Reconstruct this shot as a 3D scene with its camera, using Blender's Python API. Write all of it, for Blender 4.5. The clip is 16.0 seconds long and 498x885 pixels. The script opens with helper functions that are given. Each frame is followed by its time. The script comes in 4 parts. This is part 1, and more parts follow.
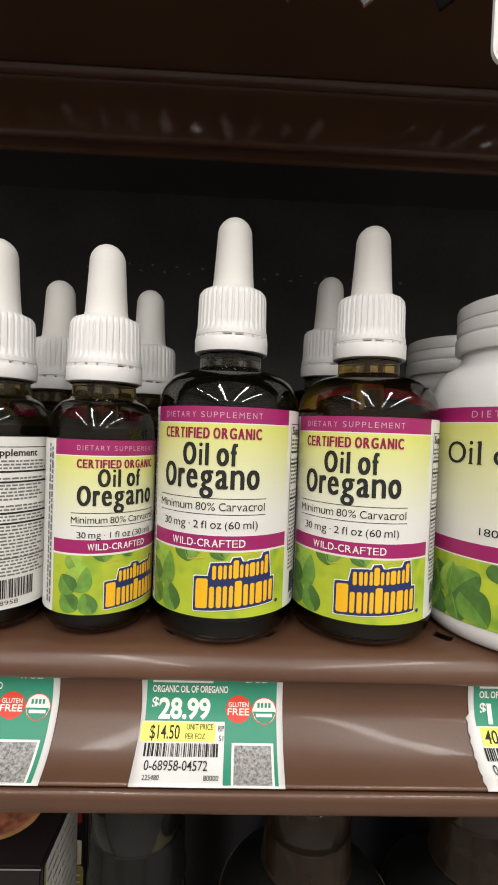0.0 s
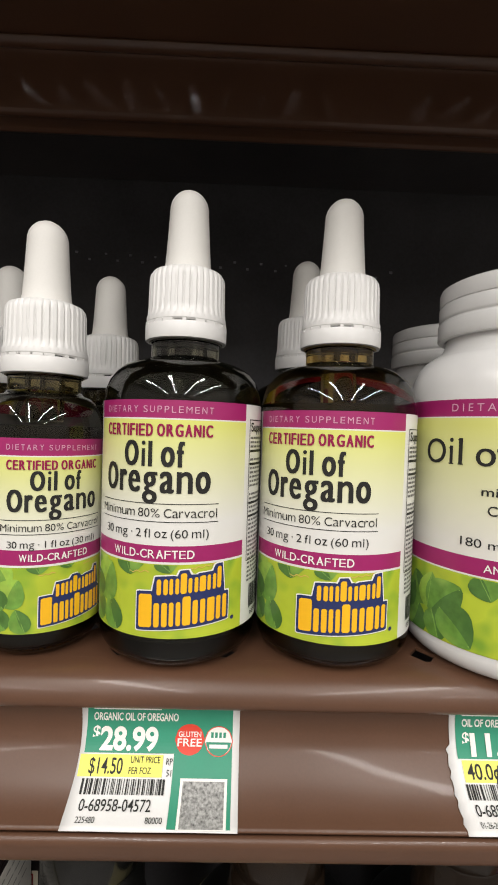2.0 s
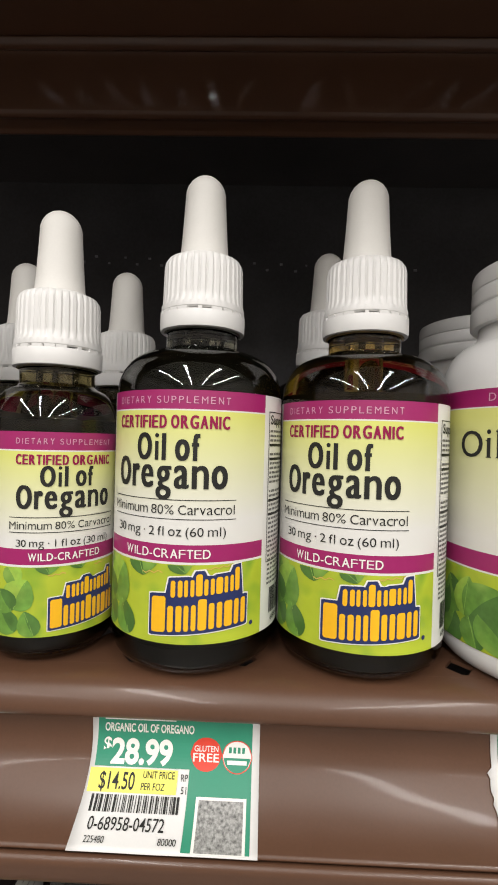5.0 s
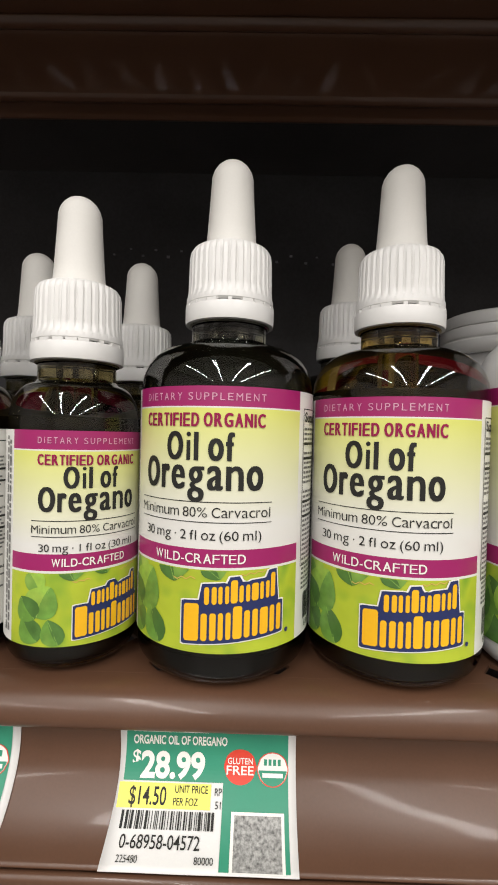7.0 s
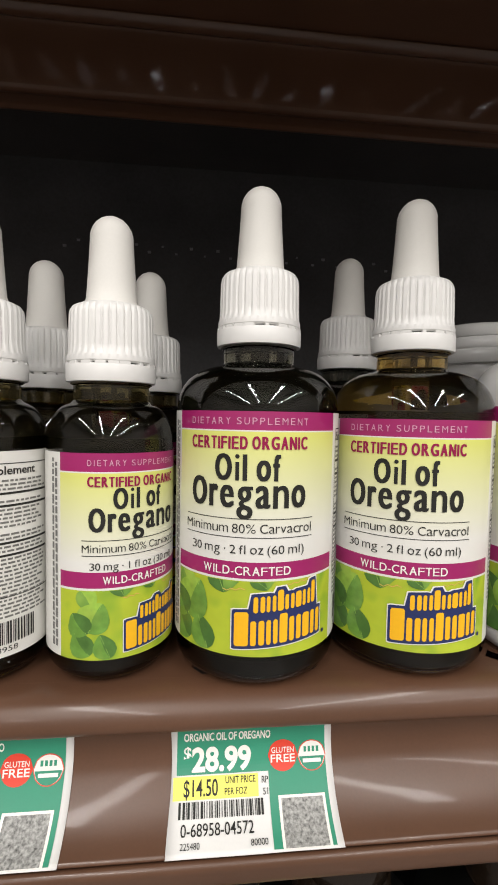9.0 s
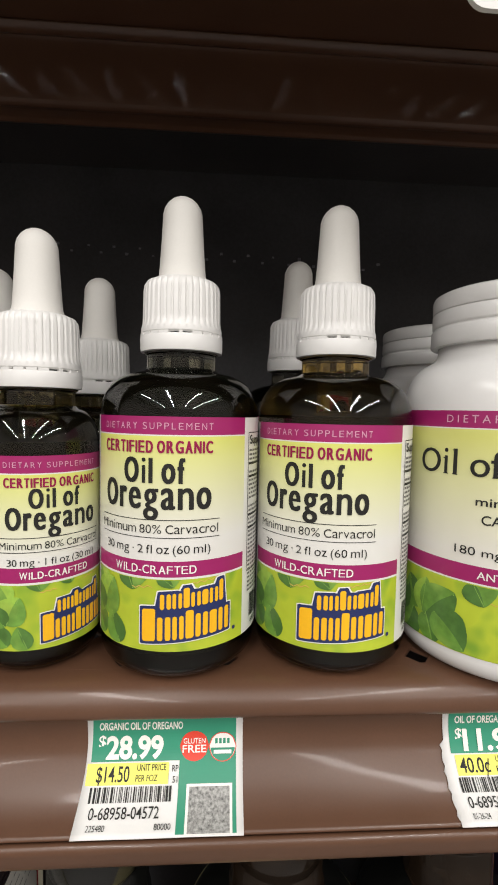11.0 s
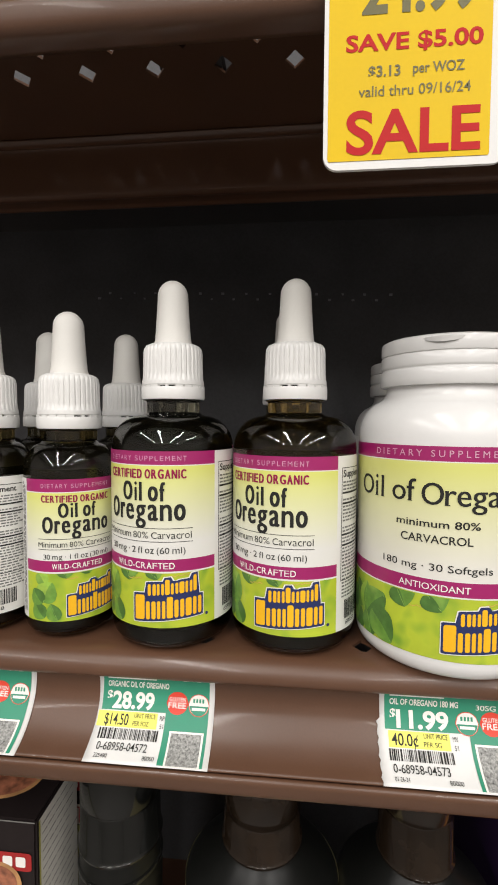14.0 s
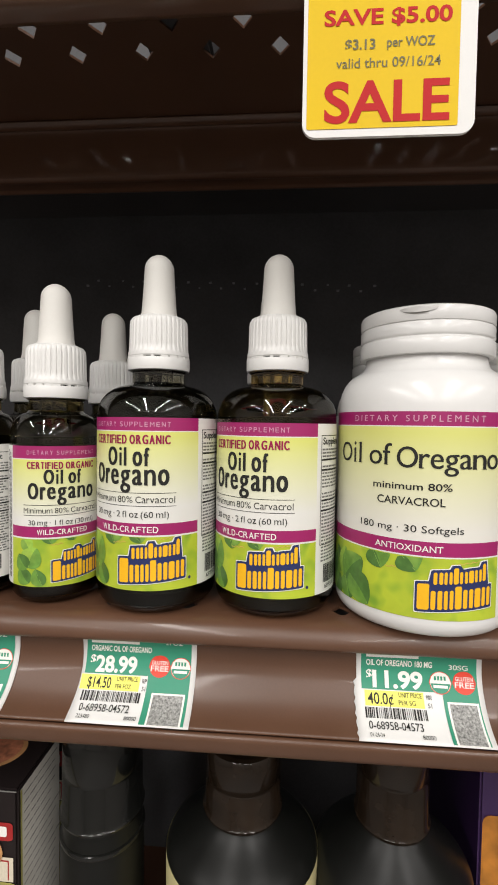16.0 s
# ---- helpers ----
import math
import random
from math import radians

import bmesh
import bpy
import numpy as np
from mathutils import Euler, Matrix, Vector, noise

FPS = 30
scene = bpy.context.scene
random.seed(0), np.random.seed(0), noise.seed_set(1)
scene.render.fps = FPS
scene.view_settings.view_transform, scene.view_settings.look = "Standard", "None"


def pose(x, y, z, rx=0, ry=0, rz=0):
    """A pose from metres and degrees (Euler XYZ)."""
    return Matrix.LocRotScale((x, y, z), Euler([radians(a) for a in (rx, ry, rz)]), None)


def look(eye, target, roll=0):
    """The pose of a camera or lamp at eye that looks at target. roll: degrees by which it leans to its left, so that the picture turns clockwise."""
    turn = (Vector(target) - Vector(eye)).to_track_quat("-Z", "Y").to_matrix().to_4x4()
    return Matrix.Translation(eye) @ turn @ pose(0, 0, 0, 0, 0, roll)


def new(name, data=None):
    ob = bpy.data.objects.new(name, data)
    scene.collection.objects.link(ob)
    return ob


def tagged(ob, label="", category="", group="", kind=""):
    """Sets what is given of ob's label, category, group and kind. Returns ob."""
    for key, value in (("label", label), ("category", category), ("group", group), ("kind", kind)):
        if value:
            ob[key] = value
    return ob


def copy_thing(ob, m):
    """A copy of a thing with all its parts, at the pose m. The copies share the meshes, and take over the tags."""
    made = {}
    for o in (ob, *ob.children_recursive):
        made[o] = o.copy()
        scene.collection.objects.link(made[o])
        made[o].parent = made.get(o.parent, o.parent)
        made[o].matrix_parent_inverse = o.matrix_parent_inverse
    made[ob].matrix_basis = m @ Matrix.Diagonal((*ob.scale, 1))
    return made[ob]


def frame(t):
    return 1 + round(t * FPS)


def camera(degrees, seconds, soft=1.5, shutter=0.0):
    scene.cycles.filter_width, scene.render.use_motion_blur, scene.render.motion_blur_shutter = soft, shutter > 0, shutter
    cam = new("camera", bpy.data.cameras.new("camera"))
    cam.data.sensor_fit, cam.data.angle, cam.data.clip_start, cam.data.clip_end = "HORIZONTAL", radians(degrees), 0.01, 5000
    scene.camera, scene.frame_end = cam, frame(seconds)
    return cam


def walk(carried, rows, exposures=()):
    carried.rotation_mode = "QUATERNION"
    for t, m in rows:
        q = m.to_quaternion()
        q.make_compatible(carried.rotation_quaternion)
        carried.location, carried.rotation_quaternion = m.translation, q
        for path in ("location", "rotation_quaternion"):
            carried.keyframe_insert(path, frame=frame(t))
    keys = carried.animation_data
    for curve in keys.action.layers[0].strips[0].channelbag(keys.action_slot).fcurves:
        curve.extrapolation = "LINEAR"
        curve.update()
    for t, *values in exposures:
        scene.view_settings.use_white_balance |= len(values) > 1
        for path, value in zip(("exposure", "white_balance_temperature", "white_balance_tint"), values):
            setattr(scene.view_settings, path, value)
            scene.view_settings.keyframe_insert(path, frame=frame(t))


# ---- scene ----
cam = camera(57.0, 16.0, soft=1.8)
EXPOSURE = -0.88
PATH = [
    (0, (0.00064, -0.11526, 1.25699), (0.03040, 0.88398, 1.23183), 2.064),
    (0.5, (0.00299, -0.10988, 1.25799), (0.03144, 0.88930, 1.22906), 2.022),
    (1, (0.01159, -0.11004, 1.25858), (0.04030, 0.88916, 1.23086), 1.982),
    (1.5, (0.01337, -0.10707, 1.25745), (0.04192, 0.89209, 1.22795), 1.958),
    (2, (0.01324, -0.10245, 1.25683), (0.03407, 0.89695, 1.22900), 1.844),
    (2.5, (0.01190, -0.10590, 1.24714), (0.02161, 0.89394, 1.23181), 1.583),
    (3, (0.01850, -0.09408, 1.25066), (0.01876, 0.90581, 1.23644), 1.826),
    (3.5, (0.01198, -0.09955, 1.23940), (-0.00584, 0.90029, 1.23766), 1.857),
    (4, (0.01226, -0.10040, 1.24084), (-0.01299, 0.89925, 1.24889), 1.725),
    (4.2, (0.01549, -0.09838, 1.24579), (-0.01414, 0.90118, 1.24784), 1.672),
    (6.3, (0.01048, -0.09525, 1.25504), (-0.00851, 0.90452, 1.24519), 1.389),
    (6.5, (0.01108, -0.09474, 1.25497), (-0.00968, 0.90498, 1.24423), 1.421),
    (7, (0.00535, -0.09144, 1.25350), (-0.00855, 0.90830, 1.23512), 1.417),
    (7.5, (0.00148, -0.10542, 1.25476), (0.01686, 0.89403, 1.22529), 1.365),
    (7.8, (0.00923, -0.12651, 1.25348), (0.03945, 0.87271, 1.22828), 1.357),
    (8, (0.00290, -0.12143, 1.25509), (0.05169, 0.87705, 1.22944), 1.374),
    (8.2, (-0.01163, -0.10725, 1.26165), (0.05581, 0.88997, 1.23001), 1.220),
    (10.3, (-0.01640, -0.09384, 1.26161), (0.09519, 0.89741, 1.19113), 1.036),
    (10.5, (-0.01024, -0.09612, 1.26264), (0.08527, 0.89715, 1.19704), 1.290),
    (11, (0.00919, -0.10234, 1.26426), (0.06868, 0.89360, 1.19665), 1.164),
    (11.5, (0.01631, -0.10596, 1.27436), (0.03180, 0.89187, 1.21042), 0.756),
    (12, (0.02039, -0.10665, 1.27116), (-0.00294, 0.89083, 1.20420), 0.585),
    (12.5, (0.02218, -0.11656, 1.27110), (-0.02770, 0.88008, 1.20610), 0.371),
    (13, (0.02665, -0.11787, 1.26897), (-0.04468, 0.87739, 1.20290), 0.231),
    (13.5, (0.03280, -0.12667, 1.27000), (-0.05500, 0.86785, 1.21324), 0.168),
    (14, (0.03894, -0.13249, 1.27228), (-0.05922, 0.86143, 1.22224), 0.335),
    (14.5, (0.04168, -0.13407, 1.27018), (-0.06056, 0.85946, 1.22079), 0.562),
    (15, (0.04677, -0.14074, 1.26202), (-0.06225, 0.85228, 1.21708), 0.870),
    (15.5, (0.03924, -0.13768, 1.25841), (-0.05731, 0.85657, 1.21225), 0.972),
    (16, (0.04138, -0.13680, 1.26128), (-0.03292, 0.85962, 1.22095), 0.854),
]
walk(cam, [(t, look(eye, target, roll)) for t, eye, target, roll in PATH], exposures=[(0.0, EXPOSURE), (16.0, EXPOSURE)])

# ---- light: ceiling tubes over the aisle, and the dim hall around it ----
world = bpy.data.worlds.new("world")
scene.world = world
world.use_nodes = True
world.node_tree.nodes["Background"].inputs[0].default_value = (0.95, 0.97, 1.0, 1)
world.node_tree.nodes["Background"].inputs[1].default_value = 0.16


def tube_lamp(x, y, z, length, watts, width=0.14):
    data = bpy.data.lights.new("ceiling_tube", "AREA")
    data.shape, data.size, data.size_y, data.energy = "RECTANGLE", width, length, watts
    data.color = (1.0, 0.962, 0.925)
    ob = new("ceiling_tube", data)
    ob.matrix_world = pose(x, y, z, 0, 0, 0)
    return ob


for lamp_x in (-1.84, -0.48, 0.88, 2.24):
    tube_lamp(lamp_x, -3.4, 2.95, 5.0, 160.0)

# ---- materials ----


def node_material(name, color, rough=0.5, metal=0.0, spec=0.5, vary=0.12, grain=900.0, bump=0.0, coat=0.0, stains=60.0):
    """Principled surface with colour variation at two scales, and fine relief."""
    m = bpy.data.materials.new(name)
    m.use_nodes = True
    nt = m.node_tree
    b = nt.nodes["Principled BSDF"]
    b.inputs["Roughness"].default_value = rough
    b.inputs["Metallic"].default_value = metal
    b.inputs["Specular IOR Level"].default_value = spec
    b.inputs["Coat Weight"].default_value = coat
    b.inputs["Coat Roughness"].default_value = 0.07
    tc = nt.nodes.new("ShaderNodeTexCoord")
    fine, broad = nt.nodes.new("ShaderNodeTexNoise"), nt.nodes.new("ShaderNodeTexNoise")
    fine.inputs["Scale"].default_value, broad.inputs["Scale"].default_value = grain, stains
    fine.inputs["Detail"].default_value, broad.inputs["Detail"].default_value = 3.0, 4.0
    both = nt.nodes.new("ShaderNodeMath")
    both.operation = "MULTIPLY_ADD"
    both.inputs[1].default_value = 0.5
    ramp = nt.nodes.new("ShaderNodeMapRange")
    ramp.inputs["From Min"].default_value, ramp.inputs["From Max"].default_value = 0.45, 1.05
    ramp.inputs["To Min"].default_value, ramp.inputs["To Max"].default_value = 1 - vary, 1 + vary
    mul = nt.nodes.new("ShaderNodeVectorMath")
    mul.operation = "MULTIPLY"
    mul.inputs[0].default_value = color
    for n in (fine, broad):
        nt.links.new(tc.outputs["Object"], n.inputs["Vector"])
    nt.links.new(fine.outputs["Fac"], both.inputs[0])
    nt.links.new(broad.outputs["Fac"], both.inputs[2])
    nt.links.new(both.outputs[0], ramp.inputs["Value"])
    nt.links.new(ramp.outputs[0], mul.inputs[1])
    nt.links.new(mul.outputs[0], b.inputs["Base Color"])
    rr = nt.nodes.new("ShaderNodeMapRange")
    rr.inputs["To Min"].default_value, rr.inputs["To Max"].default_value = rough * 0.85, min(1, rough * 1.2)
    nt.links.new(broad.outputs["Fac"], rr.inputs["Value"])
    nt.links.new(rr.outputs[0], b.inputs["Roughness"])
    if bump:
        bp = nt.nodes.new("ShaderNodeBump")
        bp.inputs["Strength"].default_value, bp.inputs["Distance"].default_value = bump, 0.0004
        nt.links.new(fine.outputs["Fac"], bp.inputs["Height"])
        nt.links.new(bp.outputs[0], b.inputs["Normal"])
    return m


def printed_fade(name, bottom, top, z0, z1, rough=0.35):
    """Label stock printed with a colour that runs from bottom to top (a printed gradient)."""
    m = node_material(name, bottom, rough, vary=0.03, coat=0.15)
    nt = m.node_tree
    b = nt.nodes["Principled BSDF"]
    tc = nt.nodes.new("ShaderNodeTexCoord")
    sep = nt.nodes.new("ShaderNodeSeparateXYZ")
    mr = nt.nodes.new("ShaderNodeMapRange")
    mr.inputs["From Min"].default_value, mr.inputs["From Max"].default_value = z0, z1
    mix = nt.nodes.new("ShaderNodeMix")
    mix.data_type = "RGBA"
    mix.inputs[6].default_value, mix.inputs[7].default_value = (*bottom, 1), (*top, 1)
    nt.links.new(tc.outputs["Object"], sep.inputs[0])
    nt.links.new(sep.outputs["Z"], mr.inputs["Value"])
    nt.links.new(mr.outputs[0], mix.inputs["Factor"])
    nt.links.new(mix.outputs[2], b.inputs["Base Color"])
    return m


def glass_material(name, color, rough=0.03):
    m = bpy.data.materials.new(name)
    m.use_nodes = True
    nt = m.node_tree
    b = nt.nodes["Principled BSDF"]
    b.inputs["Base Color"].default_value = (*color, 1)
    b.inputs["Roughness"].default_value = rough
    b.inputs["Transmission Weight"].default_value = 1.0
    b.inputs["IOR"].default_value = 1.5
    n = nt.nodes.new("ShaderNodeTexNoise")
    n.inputs["Scale"].default_value = 120.0
    tc = nt.nodes.new("ShaderNodeTexCoord")
    bp = nt.nodes.new("ShaderNodeBump")
    bp.inputs["Strength"].default_value, bp.inputs["Distance"].default_value = 0.12, 0.0006
    nt.links.new(tc.outputs["Object"], n.inputs["Vector"])
    nt.links.new(n.outputs["Fac"], bp.inputs["Height"])
    nt.links.new(bp.outputs[0], b.inputs["Normal"])
    return m


BROWN = node_material("brown_enamel", (0.098, 0.047, 0.027), 0.34, spec=0.42, vary=0.12, grain=1600, stains=35, bump=0.025, coat=0.13)
BLACK_STEEL = node_material("black_enamel", (0.060, 0.060, 0.064), 0.5, spec=0.3, vary=0.3, grain=700, stains=25, bump=0.05)
WHITE_PLASTIC = node_material("white_plastic", (0.71, 0.705, 0.69), 0.36, vary=0.025, grain=500, stains=90, bump=0.03)
BULB_RUBBER = node_material("white_rubber", (0.70, 0.685, 0.65), 0.55, vary=0.03, grain=1800, stains=120, bump=0.05)
JAR_PLASTIC = node_material("jar_plastic", (0.71, 0.705, 0.695), 0.24, vary=0.02, grain=600, stains=60, bump=0.03)
AMBER = glass_material("amber_glass", (0.33, 0.27, 0.12))
SMOKE = glass_material("smoky_glass", (0.27, 0.26, 0.19))
HONEY = glass_material("honey_glass", (0.62, 0.41, 0.11))
OIL = node_material("dark_oil", (0.013, 0.013, 0.0085), 0.3, spec=0.15, vary=0.2)
PAPER = node_material("white_paper", (0.72, 0.715, 0.70), 0.5, vary=0.03, grain=2500, stains=150, bump=0.03)
LABEL_WHITE = node_material("label_white", (0.72, 0.715, 0.68), 0.36, vary=0.03, grain=2000, stains=150, coat=0.15)
MAGENTA = node_material("magenta_ink", (0.325, 0.014, 0.122), 0.36, vary=0.05, grain=1500, coat=0.15)
CRIMSON = node_material("crimson_ink", (0.27, 0.008, 0.062), 0.5, spec=0.25, vary=0.05, grain=1500)
INK = node_material("black_ink", (0.020, 0.020, 0.018), 0.5, spec=0.25, vary=0.15, grain=1500)
GREY_INK = node_material("grey_ink", (0.15, 0.148, 0.14), 0.5, vary=0.2, grain=1500)
PINK_INK = node_material("pale_pink_ink", (0.62, 0.36, 0.47), 0.4, vary=0.05)
WHITE_INK = node_material("white_ink", (0.80, 0.78, 0.74), 0.4, vary=0.03)
NAVY = node_material("navy_ink", (0.018, 0.028, 0.11), 0.38, vary=0.1)
ORANGE = node_material("orange_ink", (0.86, 0.46, 0.012), 0.38, vary=0.06)
RUST_INK = node_material("pale_rust_ink", (0.62, 0.42, 0.10), 0.4, vary=0.05)
TAG_GREEN = node_material("tag_green", (0.028, 0.25, 0.15), 0.5, vary=0.05, grain=2500, stains=130)
TAG_YELLOW = node_material("tag_yellow", (0.83, 0.78, 0.13), 0.5, vary=0.05, grain=2500)
TAG_RED = node_material("tag_red", (0.66, 0.05, 0.025), 0.5, vary=0.05)
TAG_GREY = node_material("tag_grey", (0.27, 0.27, 0.26), 0.5, vary=0.85, grain=2200, stains=1500)
SIGN_YELLOW = node_material("sign_yellow", (0.71, 0.475, 0.004), 0.5, spec=0.2, vary=0.04, grain=1200)
SIGN_RED = node_material("sign_red", (0.47, 0.014, 0.016), 0.5, spec=0.15, vary=0.05)
SIGN_INK = node_material("sign_ink", (0.10, 0.085, 0.012), 0.45, vary=0.1)
LEAF_DARK = node_material("leaf_print_dark", (0.075, 0.175, 0.035), 0.38, vary=0.25, grain=520, stains=260)
LEAF_MID = node_material("leaf_print_mid", (0.135, 0.285, 0.045), 0.38, vary=0.25, grain=520, stains=260)
LEAF_LIGHT = node_material("leaf_print_light", (0.27, 0.45, 0.06), 0.38, vary=0.25, grain=520, stains=260)
VEIN = node_material("leaf_print_vein", (0.26, 0.44, 0.09), 0.4, vary=0.2)
LIME = node_material("lime_print", (0.43, 0.52, 0.035), 0.36, vary=0.16, grain=90, stains=45, coat=0.15)


def blurred_leaves(m, green, scale):
    """Out-of-focus foliage printed into a lime field."""
    nt = m.node_tree
    b = nt.nodes["Principled BSDF"]
    tc, n = nt.nodes.new("ShaderNodeTexCoord"), nt.nodes.new("ShaderNodeTexNoise")
    n.inputs["Scale"].default_value, n.inputs["Detail"].default_value = scale, 1.0
    mr, mix = nt.nodes.new("ShaderNodeMapRange"), nt.nodes.new("ShaderNodeMix")
    mr.inputs["From Min"].default_value, mr.inputs["From Max"].default_value = 0.50, 0.78
    mix.data_type = "RGBA"
    mix.inputs[7].default_value = (*green, 1)
    old = b.inputs["Base Color"].links[0].from_socket
    nt.links.new(tc.outputs["Object"], n.inputs["Vector"])
    nt.links.new(n.outputs["Fac"], mr.inputs["Value"])
    nt.links.new(mr.outputs[0], mix.inputs["Factor"])
    nt.links.new(old, mix.inputs[6])
    nt.links.new(mix.outputs[2], b.inputs["Base Color"])


blurred_leaves(LIME, (0.20, 0.36, 0.03), 170.0)
for tone, dark in ((LEAF_DARK, (0.055, 0.14, 0.028)), (LEAF_MID, (0.24, 0.40, 0.07)), (LEAF_LIGHT, (0.38, 0.52, 0.08))):
    blurred_leaves(tone, dark, 210.0)
FADE_60 = printed_fade("yellow_to_white_60", (0.72, 0.715, 0.68), (0.66, 0.68, 0.15), 0.034, 0.057)
FADE_30 = printed_fade("yellow_to_white_30", (0.72, 0.715, 0.68), (0.66, 0.68, 0.15), 0.028, 0.048)
FADE_JAR = printed_fade("yellow_to_white_jar", (0.72, 0.705, 0.65), (0.64, 0.65, 0.19), 0.031, 0.058)

# ---- building helpers ----
SHELF = 1.2015


def part(name, bm, material, parent, label="", smooth=True):
    """Links a bmesh as one mesh object under a thing or a part."""
    me = bpy.data.meshes.new(name)
    bmesh.ops.recalc_face_normals(bm, faces=bm.faces)
    bm.to_mesh(me)
    bm.free()
    me.materials.append(material)
    if smooth:
        me.shade_smooth()
        me.set_sharp_from_angle(angle=radians(38))
    ob = new(name, me)
    ob.parent = parent
    if label:
        tagged(ob, label)
    return ob


def thing(name, label, category, x, y, z, turn=0.0, group=""):
    ob = new(name)
    ob.empty_display_size = 0.01
    ob.matrix_world = pose(x, y, z, 0, 0, turn)
    return tagged(ob, label, category, group)


def lathe(profile, seg=64, wave=None):
    """A body of revolution from (radius, height) pairs; wave(k, i) scales ring k's radius at step i."""
    bm = bmesh.new()
    rings = []
    for k, (r, z) in enumerate(profile):
        if r < 1e-6:
            rings.append([bm.verts.new((0, 0, z))])
            continue
        ring = []
        for i in range(seg):
            a = 2 * math.pi * i / seg
            q = r * (wave(k, i) if wave else 1)
            ring.append(bm.verts.new((q * math.sin(a), -q * math.cos(a), z)))
        rings.append(ring)
    for a, b in zip(rings, rings[1:]):
        if len(a) == 1 and len(b) == 1:
            continue
        for i in range(seg):
            j = (i + 1) % seg
            if len(a) == 1:
                bm.faces.new((a[0], b[i], b[j]))
            elif len(b) == 1:
                bm.faces.new((a[i], a[j], b[0]))
            else:
                bm.faces.new((a[i], a[j], b[j], b[i]))
    return bm


def arc(cx, cz, r, a0, a1, n=6):
    """Points of a rounded corner, in degrees from the horizontal."""
    return [(cx + r * math.cos(radians(a0 + (a1 - a0) * k / n)), cz + r * math.sin(radians(a0 + (a1 - a0) * k / n))) for k in range(n + 1)]


class Bent:
    """A surface curved along its height."""


class Round:
    """Where print lies on a round label: (u, v) metres along and up, u = 0 at the front."""

    def __init__(self, radius):
        self.r = radius

    def __call__(self, u, v, lift=0.0):
        a, q = u / self.r, self.r + lift
        return (q * math.sin(a), -q * math.cos(a), v)


def patch(bm, place, u0, u1, v0, v1, lift=0.0, step=0.0012):
    """A printed block between u0 and u1, v0 and v1, bent as its surface is."""
    n = max(1, int(abs(u1 - u0) / step))
    rise = 0.0007 if isinstance(place, Bent) else 0.004
    m = max(1, int(abs(v1 - v0) / rise))
    grid = [[bm.verts.new(place(u0 + (u1 - u0) * i / n, v0 + (v1 - v0) * k / m, lift)) for i in range(n + 1)] for k in range(m + 1)]
    for k in range(m):
        for i in range(n):
            bm.faces.new((grid[k][i], grid[k][i + 1], grid[k + 1][i + 1], grid[k + 1][i]))


def outline(bm, place, points, lift=0.0):
    """A filled printed shape from its outline, laid down in columns so that it bends with the surface."""
    lo, hi = min(p[0] for p in points), max(p[0] for p in points)
    n = max(10, int((hi - lo) / 0.0006))
    rows = 8 if isinstance(place, Bent) else 1
    cols, loop = [], list(zip(points, points[1:] + points[:1]))
    for k in range(n + 1):
        u = lo + (hi - lo) * min(max(k / n, 0.004), 0.996)
        cuts = [a[1] + (b[1] - a[1]) * (u - a[0]) / (b[0] - a[0]) for a, b in loop if (a[0] - u) * (b[0] - u) <= 0 and a[0] != b[0]]
        if cuts:
            v0, v1 = min(cuts), max(cuts)
            cols.append([bm.verts.new(place(u, v0 + (v1 - v0) * j / rows, lift)) for j in range(rows + 1)])
    for a, b in zip(cols, cols[1:]):
        for j in range(rows):
            bm.faces.new((a[j], b[j], b[j + 1], a[j + 1]))


def rounded(u0, u1, v0, v1, r, n=4, lean=0.0):
    r = min(r, abs(u1 - u0) / 2.01, abs(v1 - v0) / 2.01)
    pts = arc(u1 - r, v1 - r, r, 0, 90, n) + arc(u0 + r, v1 - r, r, 90, 180, n) + arc(u0 + r, v0 + r, r, 180, 270, n) + arc(u1 - r, v0 + r, r, 270, 360, n)
    return [(u, v + lean * (u - u0)) for u, v in pts]


GLYPHS = {}


def glyphs(body, weight):
    """Vertices and faces of a line of type, scaled to a box one wide and one high over its capitals."""
    key = (body, weight)
    if key not in GLYPHS:
        cu = bpy.data.curves.new("type", "FONT")
        cu.body, cu.resolution_u, cu.offset, cu.fill_mode = body, 6 if len(body) < 8 else 3, weight, "FRONT"
        ob = bpy.data.objects.new("type", cu)
        me = ob.to_mesh()
        co = [(v.co.x, v.co.y) for v in me.vertices]
        faces = [tuple(p.vertices) for p in me.polygons]
        ob.to_mesh_clear()
        bpy.data.objects.remove(ob)
        bpy.data.curves.remove(cu)
        x0, x1 = min(c[0] for c in co), max(c[0] for c in co)
        GLYPHS[key] = ([((x - x0) / (x1 - x0), y / 0.70) for x, y in co], faces)
    return GLYPHS[key]


def write(bm, place, body, u0, u1, v, cap, lift=0.00016, weight=0.0, lean=0.0):
    """Sets a line of type from u0 to u1 on the baseline v with capitals of that height."""
    co, faces = glyphs(body, weight)
    vs = [bm.verts.new(place(u0 + (u1 - u0) * x, v + cap * y + lean * (u1 - u0) * x, lift)) for x, y in co]
    for f in faces:
        try:
            bm.faces.new([vs[i] for i in f])
        except ValueError:
            pass


